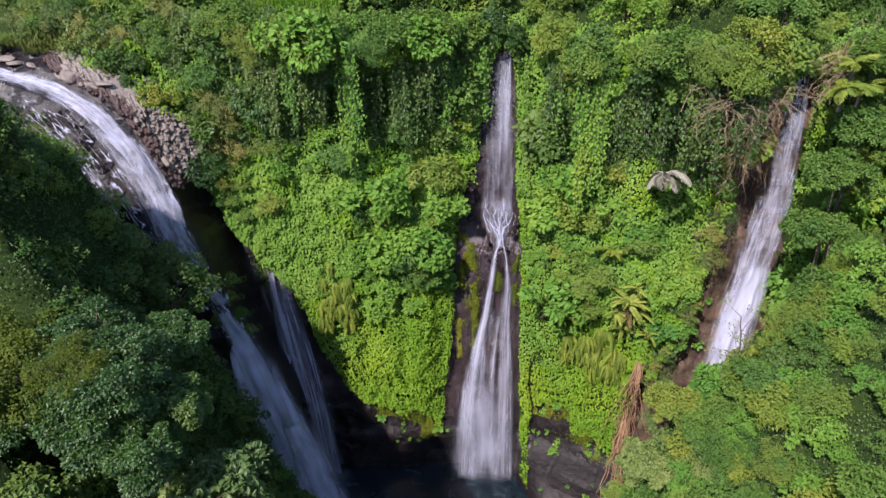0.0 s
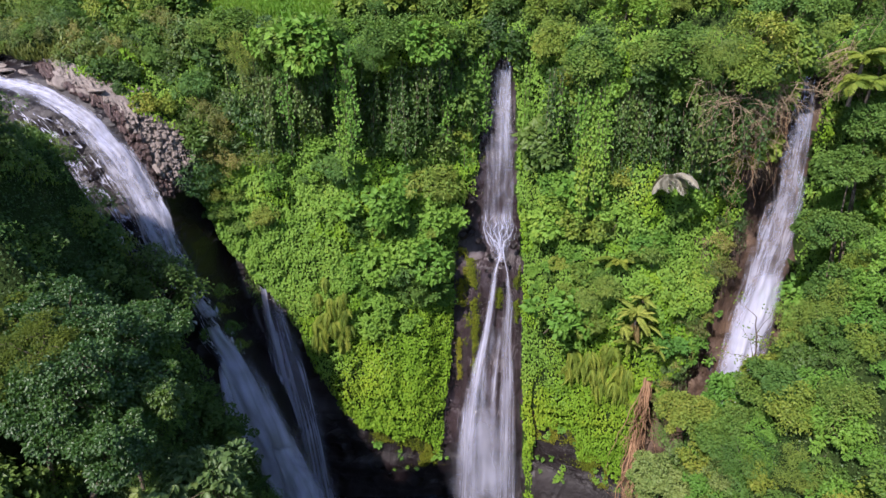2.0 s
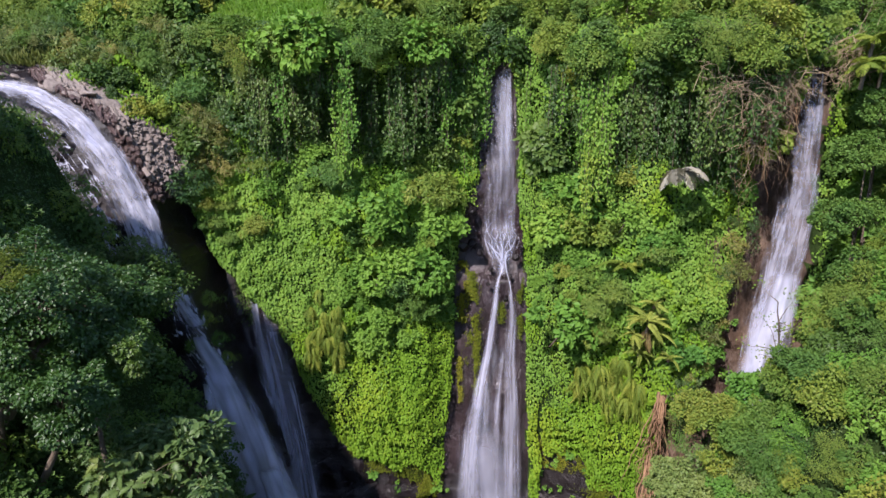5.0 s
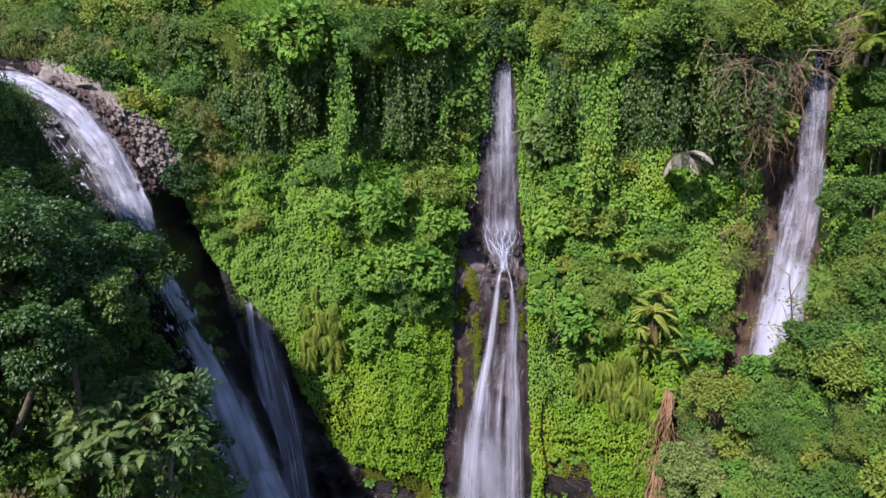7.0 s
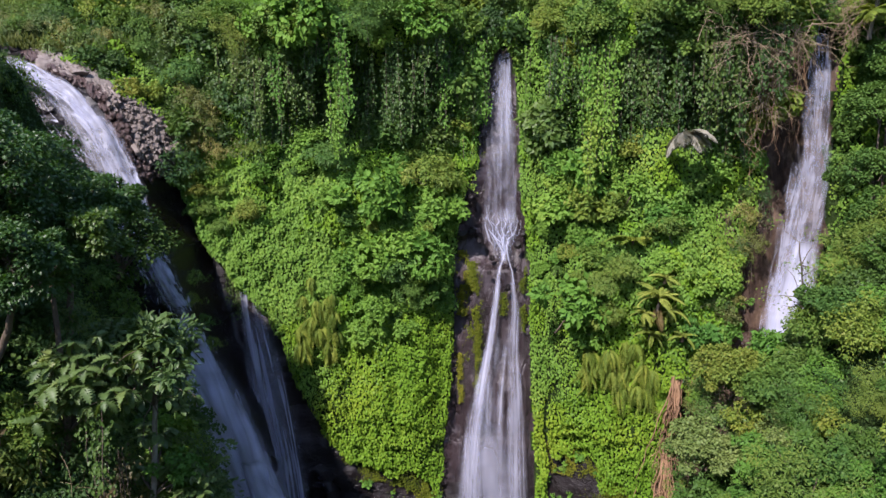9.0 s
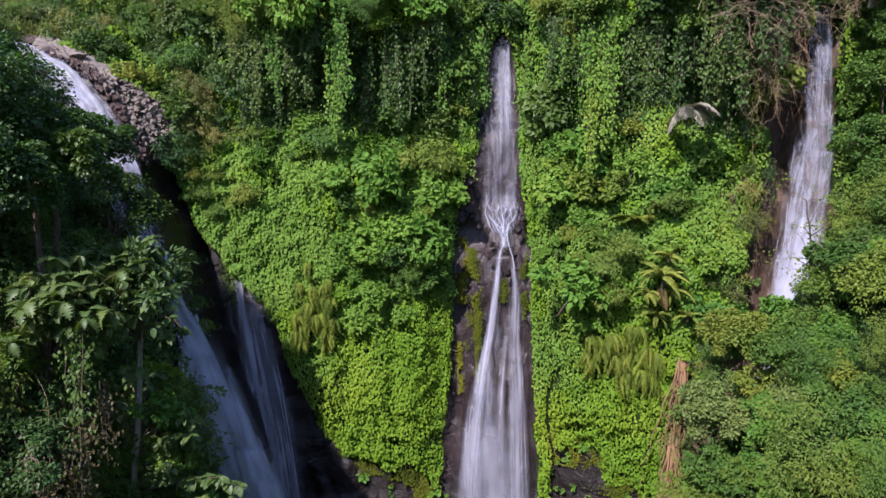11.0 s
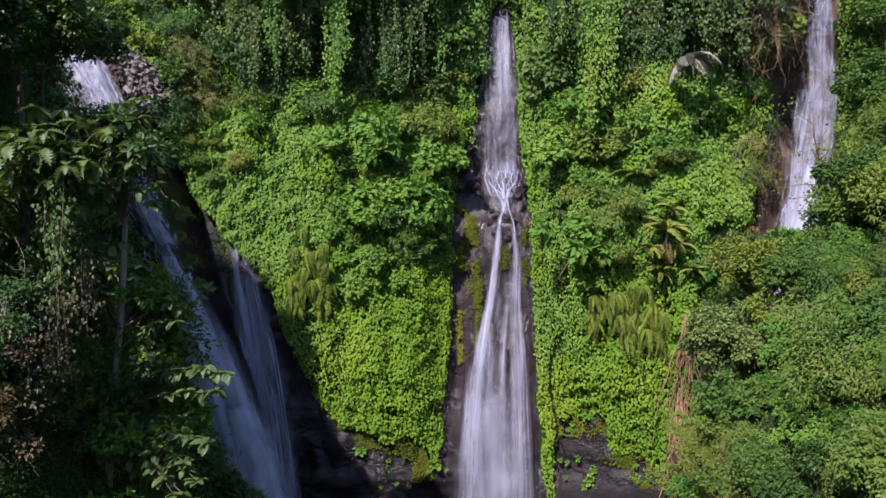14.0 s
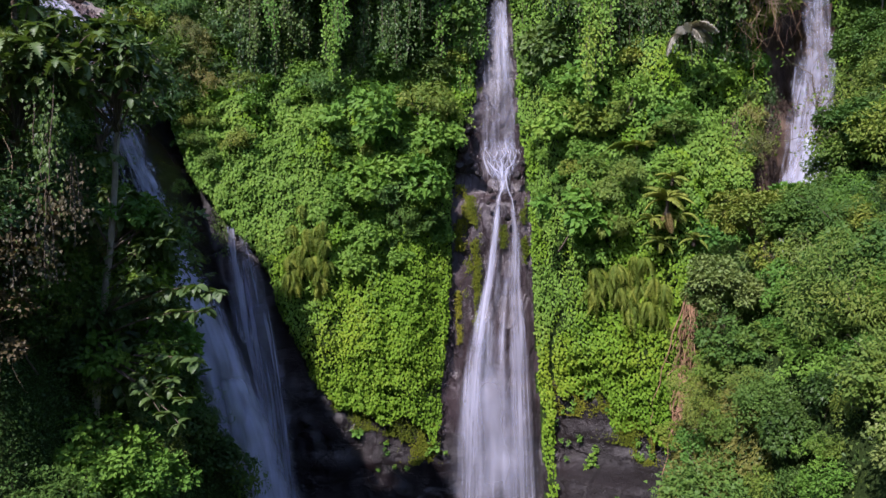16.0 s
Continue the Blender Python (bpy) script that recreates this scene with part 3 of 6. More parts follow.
def build_pool():
    xs, ys = np.arange(-22, 24.1, 0.5), np.arange(-60, 58.1, 0.5)
    gx, gy = np.meshgrid(xs, ys)
    fall = np.exp(-((gx + 8) / 4) ** 2 - ((gy - 49) / 3) ** 2) + np.exp(-((gx - 4) / 3) ** 2 - ((gy - 53) / 2.5) ** 2)
    z = POOL + 0.08 * fbm(gx * 0.8, gy * 0.8, 0.0, 3) + 0.35 * fall * fbm(gx * 1.7, gy * 1.7, 4.0, 3)
    tagged(new("water", mesh_of("water", np.stack([gx, gy, z], -1).reshape(-1, 3), grid_faces(len(ys), len(xs)), water_material(), shade=True)), "dark churned plunge pool water in the gorge", "water", kind="structure")


build_land(), build_cliff(), build_pool()


# ---- waterfalls ----
def stream(name, points, widths, mat, parent, label="", proud=0.25, across=(1, 0, 0), wave=0.12, seed=0):
    """A sheet of falling water along points, with its width at each, bulging outwards a little."""
    pts, wid = np.asarray(points, float), np.asarray(widths, float)
    n, k = 70, 17
    seg = np.concatenate([[0], np.cumsum(np.linalg.norm(np.diff(pts, axis=0), axis=1))])
    t = np.linspace(0, seg[-1], n)
    line = np.stack([np.interp(t, seg, pts[:, i]) for i in range(3)], -1)
    for _ in range(3):
        line[1:-1] = (line[:-2] + 2 * line[1:-1] + line[2:]) / 4
    w = np.interp(t, seg, wid)
    u = np.linspace(-1, 1, k)
    a = unit(np.asarray(across, float))
    way = unit(np.gradient(line, axis=0))
    outw = unit(np.cross(np.broadcast_to(a, way.shape), way))
    outw *= np.where(outw[:, 1:2] > 0, -1, 1)
    side = w[:, None, None] * 0.5 * u[None, :, None] * a
    side = side * (1 + 0.10 * fbm(t[:, None] * 0.6, seed * 3.1, np.sign(u)[None, :] * 2.0, 3))[:, :, None]
    lift = proud * (1 - u[None, :] ** 2) + wave * fbm(u[None, :] * w[:, None] * 0.9, t[:, None] * 0.25, seed, 3) * np.minimum(w[:, None], 2)
    v = line[:, None] + side + outw[:, None] * lift[:, :, None]
    me = mesh_of(name, v.reshape(-1, 3), grid_faces(n, k), mat, shade=True)
    uu, tt = np.broadcast_to(u[None, :] * w[:, None] * 0.5, (n, k)).ravel(), np.broadcast_to(t[:, None], (n, k)).ravel()
    loop = np.empty(len(me.loops), np.int32)
    me.loops.foreach_get("vertex_index", loop)
    flow, edge = me.uv_layers.new(name="flow"), me.uv_layers.new(name="edge")
    flow.data.foreach_set("uv", np.stack([uu + seed * 7.3, tt], -1)[loop].astype(np.float32).ravel())
    eu, ev = np.broadcast_to(u[None, :] * 0.5 + 0.5, (n, k)).ravel(), np.broadcast_to(t[:, None] / seg[-1], (n, k)).ravel()
    edge.data.foreach_set("uv", np.stack([eu, ev], -1)[loop].astype(np.float32).ravel())
    return part(name, me, parent, label)


def on_face(x, z, off):
    """A point in front of the rock face."""
    return (x, float(rock_face(np.array(x), np.array(z))) - off, z)


def build_falls():
    c = tagged(empty("waterfall", pose(0, 0, 0)), "tall thin waterfall sliding down a bare rock cleft", "waterfall", "waterfalls of the gorge")
    stream("veil", [on_face(5.15, 37.3, 0.3), on_face(5.0, 34, 0.5), on_face(4.85, 30, 0.6), on_face(4.8, 25, 0.5), on_face(4.95, 21.4, 0.5)], [1.4, 3.3, 3.9, 4.5, 4.8], FALL_VEIL, c, "thin veil of falling water", seed=1)
    stream("veil", [on_face(5.3, 37.2, 0.45), on_face(5.3, 33, 0.7), on_face(5.2, 28, 0.8), on_face(5.1, 22.6, 0.7)], [1.0, 1.9, 2.5, 3.2], FALL_VEIL, c, seed=2)
    g = np.random.default_rng(5)
    stream("braided_step", [on_face(4.9, 24.6, 0.5), on_face(4.9, 22.6, 0.6), on_face(4.95, 21.3, 0.8), on_face(4.95, 20.2, 1.0)], [3.6, 3.4, 2.2, 1.2], FALL_VEIL, c, "thin film over dark rock", seed=9)
    for k in range(17):
        a = -1 + 2 * (k + g.uniform(0.1, 0.9)) / 17
        sway = g.normal(0, 0.2, 5)
        start = g.uniform(23.6, 25.2)
        p = [(4.9 + 1.4 * a + sway[0], start), (4.9 + 1.4 * a + sway[1], 0.6 * start + 0.4 * 22.4), (4.95 + 1.25 * a + sway[2], 0.3 * start + 0.7 * 22.4), (4.95 + 1.1 * a + sway[3], 22.3 + 0.3 * abs(a)), (4.93 + 0.75 * a - sway[4], 21.8 + 0.2 * abs(a)), (4.95 + 0.55 * a + sway[3] * 0.6, 21.2 + 0.3 * abs(a))]
        w = g.choice([0.14, 0.22, 0.36], p=[0.4, 0.4, 0.2])
        stream("rivulet", [on_face(x, z, 0.7 + 0.1 * i + 0.02 * k) for i, (x, z) in enumerate(p)], [w * 0.4, w * 0.8, w, w * 1.1, w, w * 0.6], FALL_RILL, c, "white rivulet over dark rock", proud=0.05, wave=0.03, seed=60 + k)
    for k, (p, w) in enumerate(((((3.6, 23.2), (4.25, 22.4), (4.65, 21.7), (5.0, 21.1), (5.0, 20.6), (4.72, 20.1), (4.5, 19.2)), (0.2, 0.35, 0.6, 0.8, 0.75, 0.7, 0.8)),
                                (((6.1, 23.2), (5.85, 22.6), (5.35, 22.2), (5.25, 21.4), (5.4, 20.5), (5.6, 19.7), (5.75, 18.4)), (0.2, 0.35, 0.6, 0.5, 0.35, 0.35, 0.5)),
                                (((4.5, 23.2), (4.7, 22.4), (4.3, 21.6), (4.25, 21.0), (4.6, 20.5)), (0.15, 0.3, 0.3, 0.2, 0.2)),
                                (((5.1, 22.8), (5.0, 22.0), (5.05, 21.2), (4.95, 20.5)), (0.2, 0.5, 0.6, 0.4)))):
        stream("cascade", [on_face(x, z, 1.0 + 0.05 * i) for i, (x, z) in enumerate(p)], list(w), FALL_CORE, c, "white water stepping over the ledge", proud=0.1, wave=0.05, seed=90 + k)
    stream("main_stream", [on_face(4.75, 20.3, 0.9), on_face(4.45, 18, 0.6), on_face(4.0, 14.5, 0.7), on_face(3.4, 11.5, 0.8), on_face(2.7, 8.5, 1.0), on_face(2.3, 4, 1.4), (2.1, 53.0, -3.2)], [0.6, 1.1, 1.7, 2.3, 3.0, 4.0, 5.0], FALL_WHITE, c, "white main stream", seed=21)
    stream("main_stream", [on_face(4.7, 20.2, 1.0), on_face(4.4, 17.8, 0.75), on_face(3.9, 14.3, 0.85), on_face(3.3, 11.2, 0.95), on_face(2.8, 8.0, 1.2)], [0.5, 0.8, 1.1, 1.4, 1.5], FALL_CORE, c, "bright core of the main stream", seed=25)
    stream("side_stream", [on_face(5.55, 19.9, 0.9), on_face(5.85, 17.5, 0.5), on_face(5.65, 13, 0.6), on_face(5.8, 8, 0.9), (5.8, 52.6, -3.2)], [0.35, 0.9, 1.5, 2.4, 3.2], FALL_THIN, c, "thin side stream", seed=22)
    stream("veil", [on_face(3.2, 12, 0.6), on_face(2.7, 7, 1.0), (2.5, 52.8, -3.4)], [1.0, 3.0, 4.4], FALL_VEIL, c, seed=23)

    stream("veil", [on_face(4.9, 15, 0.5), on_face(4.5, 11, 0.7), on_face(4.2, 6, 1.0), (4.0, 52.9, -3.3)], [1.2, 3.0, 4.6, 6.0], FALL_VEIL, c, seed=26)
    stream("spray", [(3.7, 54.0, 10.0), (3.8, 53.2, 3.5), (3.8, 52.6, -3.4)], [3.4, 7.4, 10.0], FALL_MIST, c, "drifting spray", proud=1.0, wave=0.5, seed=24)

    b = tagged(empty("waterfall", pose(0, 0, 0)), "powerful white waterfall sliding out of a river bed", "waterfall", "waterfalls of the gorge")
    def down(points, off):      # x and height along the fall, laid on its bed
        return [(x, float(big_fall_y(np.array(z))) - off, z) for x, z in points]
    lip = [(-42, 58.2, 37.2), (-35.6, 56.2, 35.9)]
    upper = lip + down([(-30.4, 35.1), (-26.9, 33.3), (-24.4, 30.5), (-22.5, 27.0), (-21.1, 23.4), (-19.7, 20.2), (-18.6, 18.0)], 0.35)
    stream("main_stream", upper, [3.0, 2.6, 2.6, 3.1, 3.8, 4.2, 3.4, 2.4, 1.8], FALL_MID, b, "broad white water", proud=0.7, across=(1, 0.35, 0.25), wave=0.45, seed=31)
    stream("veil", [(x + 0.5, y - 0.3, z) for x, y, z in upper[1:]], [1.6, 1.6, 1.8, 2.2, 2.5, 2.2, 1.6, 1.4], FALL_BIG, b, "dense white water", proud=0.6, across=(1, 0.35, 0.25), wave=0.5, seed=34)
    for k, (dx, dz, w) in enumerate(((-0.5, -0.5, 2.4), (-1.5, -1.2, 2.6), (-2.8, -2.0, 2.4))):
        stream("lace", down([(-33.0 + 0.4 * k, 35.2 + 0.4 * dz), (-29.2 + dx * 0.7, 33.4 + dz * 0.7), (-26.6 + dx * 0.9, 30.6 + dz), (-24.4 + dx, 27.4 + dz), (-22.6 + dx * 0.8, 24.4 + dz), (-20.6 + dx * 0.4, 21.0 + dz)], 0.75), [0.8, w, w * 1.2, w * 1.3, w, 0.8], FALL_LACE, b, "thin rivulets over dark rock", proud=0.25, across=(1, 0.35, 0.25), wave=0.4, seed=35 + k)
    for k in range(4):
        dx = (-1.1, -0.4, 0.3, 0.9)[k]
        stream("rivulet", down([(-20.4 + dx, 22.4), (-19.4 + dx * 1.2, 19.8), (-18.4 + dx * 1.3, 17.4), (-17.2 + dx, 14.8)], 0.4 + 0.05 * k), [0.5, 0.9, 0.8, 1.2], FALL_LACE, b, "thin stream breaking over dark rock", proud=0.2, across=(1, 0.2, 0), wave=0.3, seed=80 + k)
    lower = down([(-18.6, 18.4), (-17.2, 15.2), (-15.6, 11.8), (-14.2, 8.4), (-13.0, 4.6), (-12.2, 0.6), (-11.6, -3.3)], 0.5)
    stream("main_stream", lower, [1.0, 2.4, 4.2, 5.4, 6.4, 7.4, 8.2], FALL_CHUTE, b, "broad shaded white water fanning out", proud=0.8, across=(1, 0.2, 0), wave=0.5, seed=36)
    stream("side_stream", down([(-18.0, 14.2), (-17.2, 10.6), (-16.4, 6.8), (-15.4, 2.4), (-14.6, -3.3)], 0.35), [0.9, 1.8, 2.6, 3.2, 3.8], FALL_CHUTE, b, "shaded side stream", proud=0.5, across=(1, 0.2, 0), wave=0.4, seed=37)
    stream("veil", [(x + 1.0, y - 0.5, z) for x, y, z in lower[3:]], [2.4, 4.2, 5.6, 6.6], FALL_CHUTE, b, proud=0.9, across=(1, 0.2, 0), wave=0.6, seed=38)
    stream("spray", [(x + 0.4, y - 0.9, z) for x, y, z in lower[2:]], [4.0, 6.4, 8.4, 10.4, 12.0], FALL_SPRAY, b, proud=0.9, across=(1, 0.2, 0), wave=0.5, seed=33)

    s = tagged(empty("waterfall", pose(0, 0, 0)), "small twin-stream waterfall from under the plants", "waterfall", "waterfalls of the gorge")
    def by_wall(x, z, off):
        return (x, float(wall(np.array(x), np.array(z))) - off, z)
    stream("thread", [by_wall(-15.9, 18.8, 0.6), by_wall(-15.3, 15.5, 1.2), by_wall(-14.5, 11, 1.5), by_wall(-13.5, 6, 1.5), by_wall(-12.2, -3, 1.8)], [0.8, 1.5, 2.4, 3.2, 4.2], FALL_THIN, s, seed=41)
    stream("thread", [by_wall(-15.0, 18.4, 0.6), by_wall(-14.2, 15.5, 1.2), by_wall(-13.1, 11, 1.5), by_wall(-12.0, 6, 1.6), by_wall(-10.6, -3, 1.9)], [0.9, 1.8, 2.7, 3.5, 4.6], FALL_THIN, s, seed=42)
    stream("veil", [by_wall(-15.0, 17.0, 1.0), by_wall(-14.1, 11, 1.7), by_wall(-12.0, -3, 2.1)], [1.8, 3.8, 6.0], FALL_VEIL, s, seed=43)

    r = tagged(empty("waterfall", pose(0, 0, 0)), "waterfall dropping behind leafy trees", "waterfall", "waterfalls of the gorge")
    line = [(26.1, 51.6, 39.2), (25.8, 51.2, 37.4), (25.5, 50.4, 33.5), (25.1, 49.6, 28), (24.2, 48.9, 23.5), (23.2, 48.2, 18.5), (22.6, 47.6, 14), (22.2, 47.2, 8)]
    line = [(x, min(y, float(rock_face(np.array(x), np.array(z))) - 0.5), z) for x, y, z in line]
    stream("veil", line, [1.0, 1.5, 2.6, 3.8, 4.8, 5.4, 5.4, 5.4], FALL_VEIL, r, seed=51)
    stream("main_stream", [(x - 0.2, y - 0.2, z) for x, y, z in line], [0.9, 1.4, 2.2, 3.3, 4.4, 4.8, 4.8, 4.8], FALL_MID, r, "broken white water", seed=52)
    stream("main_stream", [(x, y - 0.5, z) for x, y, z in line[4:]], [2.0, 3.6, 4.0, 4.0], FALL_CHUTE, r, "dense white water on the lower rock", proud=0.6, wave=0.4, seed=53)


build_falls()


# ---- plants ----
def crown(seed, radius, blobs, per_blob, size, shape, mat, flat=0.75, blob=0.31, droop=0.5, hollow=0.55, name="crown", front=True):
    """A crown of leaf clumps round the origin, uneven, with gaps; also gives the clumps' centres."""
    g = np.random.default_rng(seed)
    d = random_dirs(g, blobs)
    d[:, 2] = np.where(d[:, 2] < -0.35, -d[:, 2], d[:, 2])
    swell = 0.9 + 0.95 * fbm(d[:, 0] * 1.6 + seed, d[:, 1] * 1.6, d[:, 2] * 1.6, 2)[:, None]
    c = d * (radius * swell * g.uniform(hollow, 1.0, (blobs, 1))) * np.array([1, 1, flat])
    r = radius * blob * g.uniform(0.55, 1.35, blobs)
    who = np.repeat(np.arange(blobs), per_blob)
    e = unit(random_dirs(g, len(who)) + 0.45 * unit(c)[who] + np.array([0, 0, 0.35]))
    at = c[who] + e * (r[who] * g.uniform(0.62, 1.08, len(who)))[:, None] * np.array([1, 1, 0.8])
    if front:       # the side towards the wall or the slope bears no leaves
        keep = at[:, 1] < radius * 0.35
        at, e = at[keep], e[keep]
    who = at
    n = e * 0.95 + np.array([0, 0, 0.5]) + random_dirs(g, len(who)) * 0.38
    tip = e + random_dirs(g, len(who)) * 0.6 - np.array([0, 0, droop])
    return leaves(name, at, n, tip, size * g.uniform(0.65, 1.25, len(who)), shape, mat), c


def branches(seed, centres, root, thick, mat, fork=(0, 0, -0.3), name="branch"):
    g = np.random.default_rng(seed)
    fork = np.asarray(fork, float)
    lines = [(bend(root, fork, 0, 5, 0.06 * thick * 10, seed), np.linspace(thick, thick * 0.75, 5))]
    for i, c in enumerate(centres):
        lines.append((bend(fork, c, g.uniform(-0.2, 0.3), 5, 0.05, seed + i), np.linspace(thick * 0.55, thick * 0.08, 5)))
    return tubes(name, lines, mat, 3)




def shrub_kind(name, label, seed, radius, blobs, per_blob, size, shape, mat, flat=0.8, droop=0.5, fine=False):
    if fine:
        me, c = crown(seed, radius, int(blobs * 1.3), int(per_blob / 1.7), size * 1.15, shape, mat, flat, 0.24, droop)
    else:
        me, c = crown(seed, radius, int(blobs * 1.25), int(per_blob / (2.9 if shape is DART else 2.0)), size * 1.4, SPADE if shape is DART else shape, mat, flat, 0.25, droop)
    wood = branches(seed, c[:5], (0, 0, -radius * 0.9), radius * 0.035, BARK)
    return name, label, radius, me, wood


def place_kind(kind, m, group, label=""):
    name, text, radius, me, wood = kind
    ob = tagged(empty(name, m), label or text, name.replace("_", " "), group)
    tagged(part("crown", me, ob), kind="stuff")
    part("branch", wood, ob, "thin bark-brown branches")
    return ob


def build_vines():
    """The leafy cover of the cliff, laid like shingles."""
    g = np.random.default_rng(3)
    step = 0.11
    xs, zs = np.meshgrid(np.arange(-36, 34, step), np.arange(-2, 40.1, step * 0.9))
    x = (xs + g.uniform(-0.12, 0.12, xs.shape)).ravel()
    z = (zs + g.uniform(-0.12, 0.12, zs.shape)).ravel()
    # more of it on the steep side towards the big fall
    x, z = np.concatenate([x, g.uniform(-22.5, -16, 11000)]), np.concatenate([z, g.uniform(15, 29, 11000)])
    b = bare(x, z)
    thin = fbm(x * 0.35, 1.0, z * 0.35, 3)
    keep = (b < 0.45) & (g.random(len(x)) < 0.93 + 0.6 * thin) & ((z < 29) | (g.random(len(x)) < 0.8)) & (x > -30)
    x, z = x[keep], z[keep]
    def billow(x, z):       # the vine bulges in small cushions with creases between them
        return 0.75 * (1 - np.abs(value_noise(x * 0.8 + z * 0.35, 2.0 + 0.3 * x, z * 0.8 - x * 0.4))) + 0.3 * (1 - np.abs(value_noise(x * 1.9 - z * 0.8, 6.0 + 0.5 * z, z * 1.8 + x * 0.9)))
    e = 0.1
    n = cover_normal(x, z)
    n = unit(n + 0.8 * np.stack([-(billow(x + e, z) - billow(x - e, z)) / (2 * e), np.zeros_like(x), -(billow(x, z + e) - billow(x, z - e)) / (2 * e)], -1))
    y = cover(x, z) + 0.75 - 1.05 * billow(x, z) - 0.42 * g.random(len(x)) ** 1.4
    at = np.stack([x, y, z], -1)
    face = n * 1.1 + np.array([0, -0.2, 0.5]) + random_dirs(g, len(x)) * 0.35
    tip = np.array([0, -0.45, -1.0]) + random_dirs(g, len(x)) * 0.5
    size = g.uniform(0.16, 0.28, len(x)) * (1 + 0.25 * fbm(x * 0.2, 3.0, z * 0.2, 2))
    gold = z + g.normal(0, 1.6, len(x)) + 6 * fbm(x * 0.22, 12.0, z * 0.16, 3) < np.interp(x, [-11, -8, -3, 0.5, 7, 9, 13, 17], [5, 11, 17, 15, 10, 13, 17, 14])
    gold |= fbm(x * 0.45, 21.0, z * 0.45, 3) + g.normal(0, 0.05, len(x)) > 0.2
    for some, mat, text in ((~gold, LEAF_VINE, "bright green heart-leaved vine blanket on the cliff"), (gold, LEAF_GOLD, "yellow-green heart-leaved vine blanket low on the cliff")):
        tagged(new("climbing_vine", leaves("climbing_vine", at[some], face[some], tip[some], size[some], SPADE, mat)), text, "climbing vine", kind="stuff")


build_vines()

KINDS = {
    "round": shrub_kind("shrub", "rounded green shrub rooted on the cliff", 11, 1.5, 30, 118, 0.185, DART, LEAF_SHRUB),
    "round2": shrub_kind("shrub", "rounded green shrub rooted on the cliff", 12, 1.5, 28, 118, 0.193, DART, LEAF_SHRUB, 0.9),
    "broad": shrub_kind("shrub", "broad-leaved green shrub rooted on the cliff", 13, 1.5, 26, 64, 0.23, KITE, LEAF_VINE, 0.75),
    "tier": shrub_kind("shrub", "spreading yellow-green shrub rooted on the cliff", 30, 1.6, 26, 72, 0.21, KITE, LEAF_VINE, 0.55, 0.7),
    "dark": shrub_kind("shrub", "dark green shrub hanging from the cliff", 14, 1.5, 28, 115, 0.185, DART, LEAF_DARK, 0.85),
    "fine": shrub_kind("fine_leaved_shrub", "fine-leaved green shrub rooted on the cliff", 15, 1.5, 32, 128, 0.176, NEEDLE, LEAF_TREE, 0.9, 0.8),
    # the slope's shade is put into this bush's dark leaf colour
    "shade": shrub_kind("bush", "green bush on the shaded slope, shade put into its dark leaf colour", 17, 1.5, 30, 90, 0.16, DART, LEAF_DARK, 0.85),
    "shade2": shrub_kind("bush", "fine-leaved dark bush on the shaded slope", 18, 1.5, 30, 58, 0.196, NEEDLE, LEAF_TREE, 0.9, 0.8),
    "hill": shrub_kind("hill_bush", "green bush on the hill above the cliff", 19, 1.5, 26, 66, 0.231, DART, LEAF_SHRUB),
    "hill2": shrub_kind("hill_bush", "green bush on the hill above the cliff", 20, 1.5, 26, 71, 0.214, NEEDLE, LEAF_TREE),
    "lit": shrub_kind("small_tree", "leafy small tree on the sunlit slope", 16, 2.3, 60, 132, 0.144, DART, LEAF_TREE, 0.75, fine=True),
    "lit2": shrub_kind("small_tree", "leafy small tree on the sunlit slope", 22, 2.3, 54, 132, 0.158, DART, LEAF_SHRUB, 0.8, fine=True),
    "lit3": shrub_kind("small_tree", "fine-leaved small tree on the sunlit slope", 23, 2.3, 64, 145, 0.131, NEEDLE, LEAF_TREE, 0.85, 0.8, fine=True),
    "low": shrub_kind("slope_bush", "dense mid-green bush on the sunlit slope", 24, 1.5, 30, 110, 0.144, DART, LEAF_SHRUB, 0.8, fine=True),
    "olive": shrub_kind("olive_shrub", "olive-green shrub above the rock outcrop", 27, 1.5, 30, 92, 0.178, NEEDLE, LEAF_OLIVE, 0.95, 0.7),
    "grey": shrub_kind("slope_bush", "grey-green bush on the sunlit slope", 28, 1.5, 30, 110, 0.144, DART, LEAF_GREY, 0.85, fine=True),
    "darkling": shrub_kind("dark_bush", "dark green bush on the sunlit slope", 32, 1.5, 28, 104, 0.156, DART, LEAF_DARK, 0.85, fine=True),
    "bright": shrub_kind("slope_bush", "bright yellow-green bush on the sunlit slope", 29, 1.5, 28, 105, 0.156, DART, LEAF_VINE, 0.8, fine=True),
    "low2": shrub_kind("fine_leaved_bush", "fine-leaved bush on the sunlit slope", 25, 1.5, 30, 123, 0.137, NEEDLE, LEAF_TREE, 0.9, fine=True),
}
YELLOW = shrub_kind("olive_shrub", "yellow-olive shrub hanging beside the rock outcrop", 33, 1.5, 30, 92, 0.15, NEEDLE, BANK_GRASS, 0.95, 0.8)
KEEP_CLEAR = ((18.4, 31.5, 2.4), (16.3, 29.4, 2.0), (14.8, 18.2, 2.0), (13.0, 13.8, 2.6), (-9.7, 16.5, 2.4), (16.4, 10, 2.2), (15.8, 4, 2.2), (20.2, 24.2, 2.0), (13.6, 23.0, 1.2))


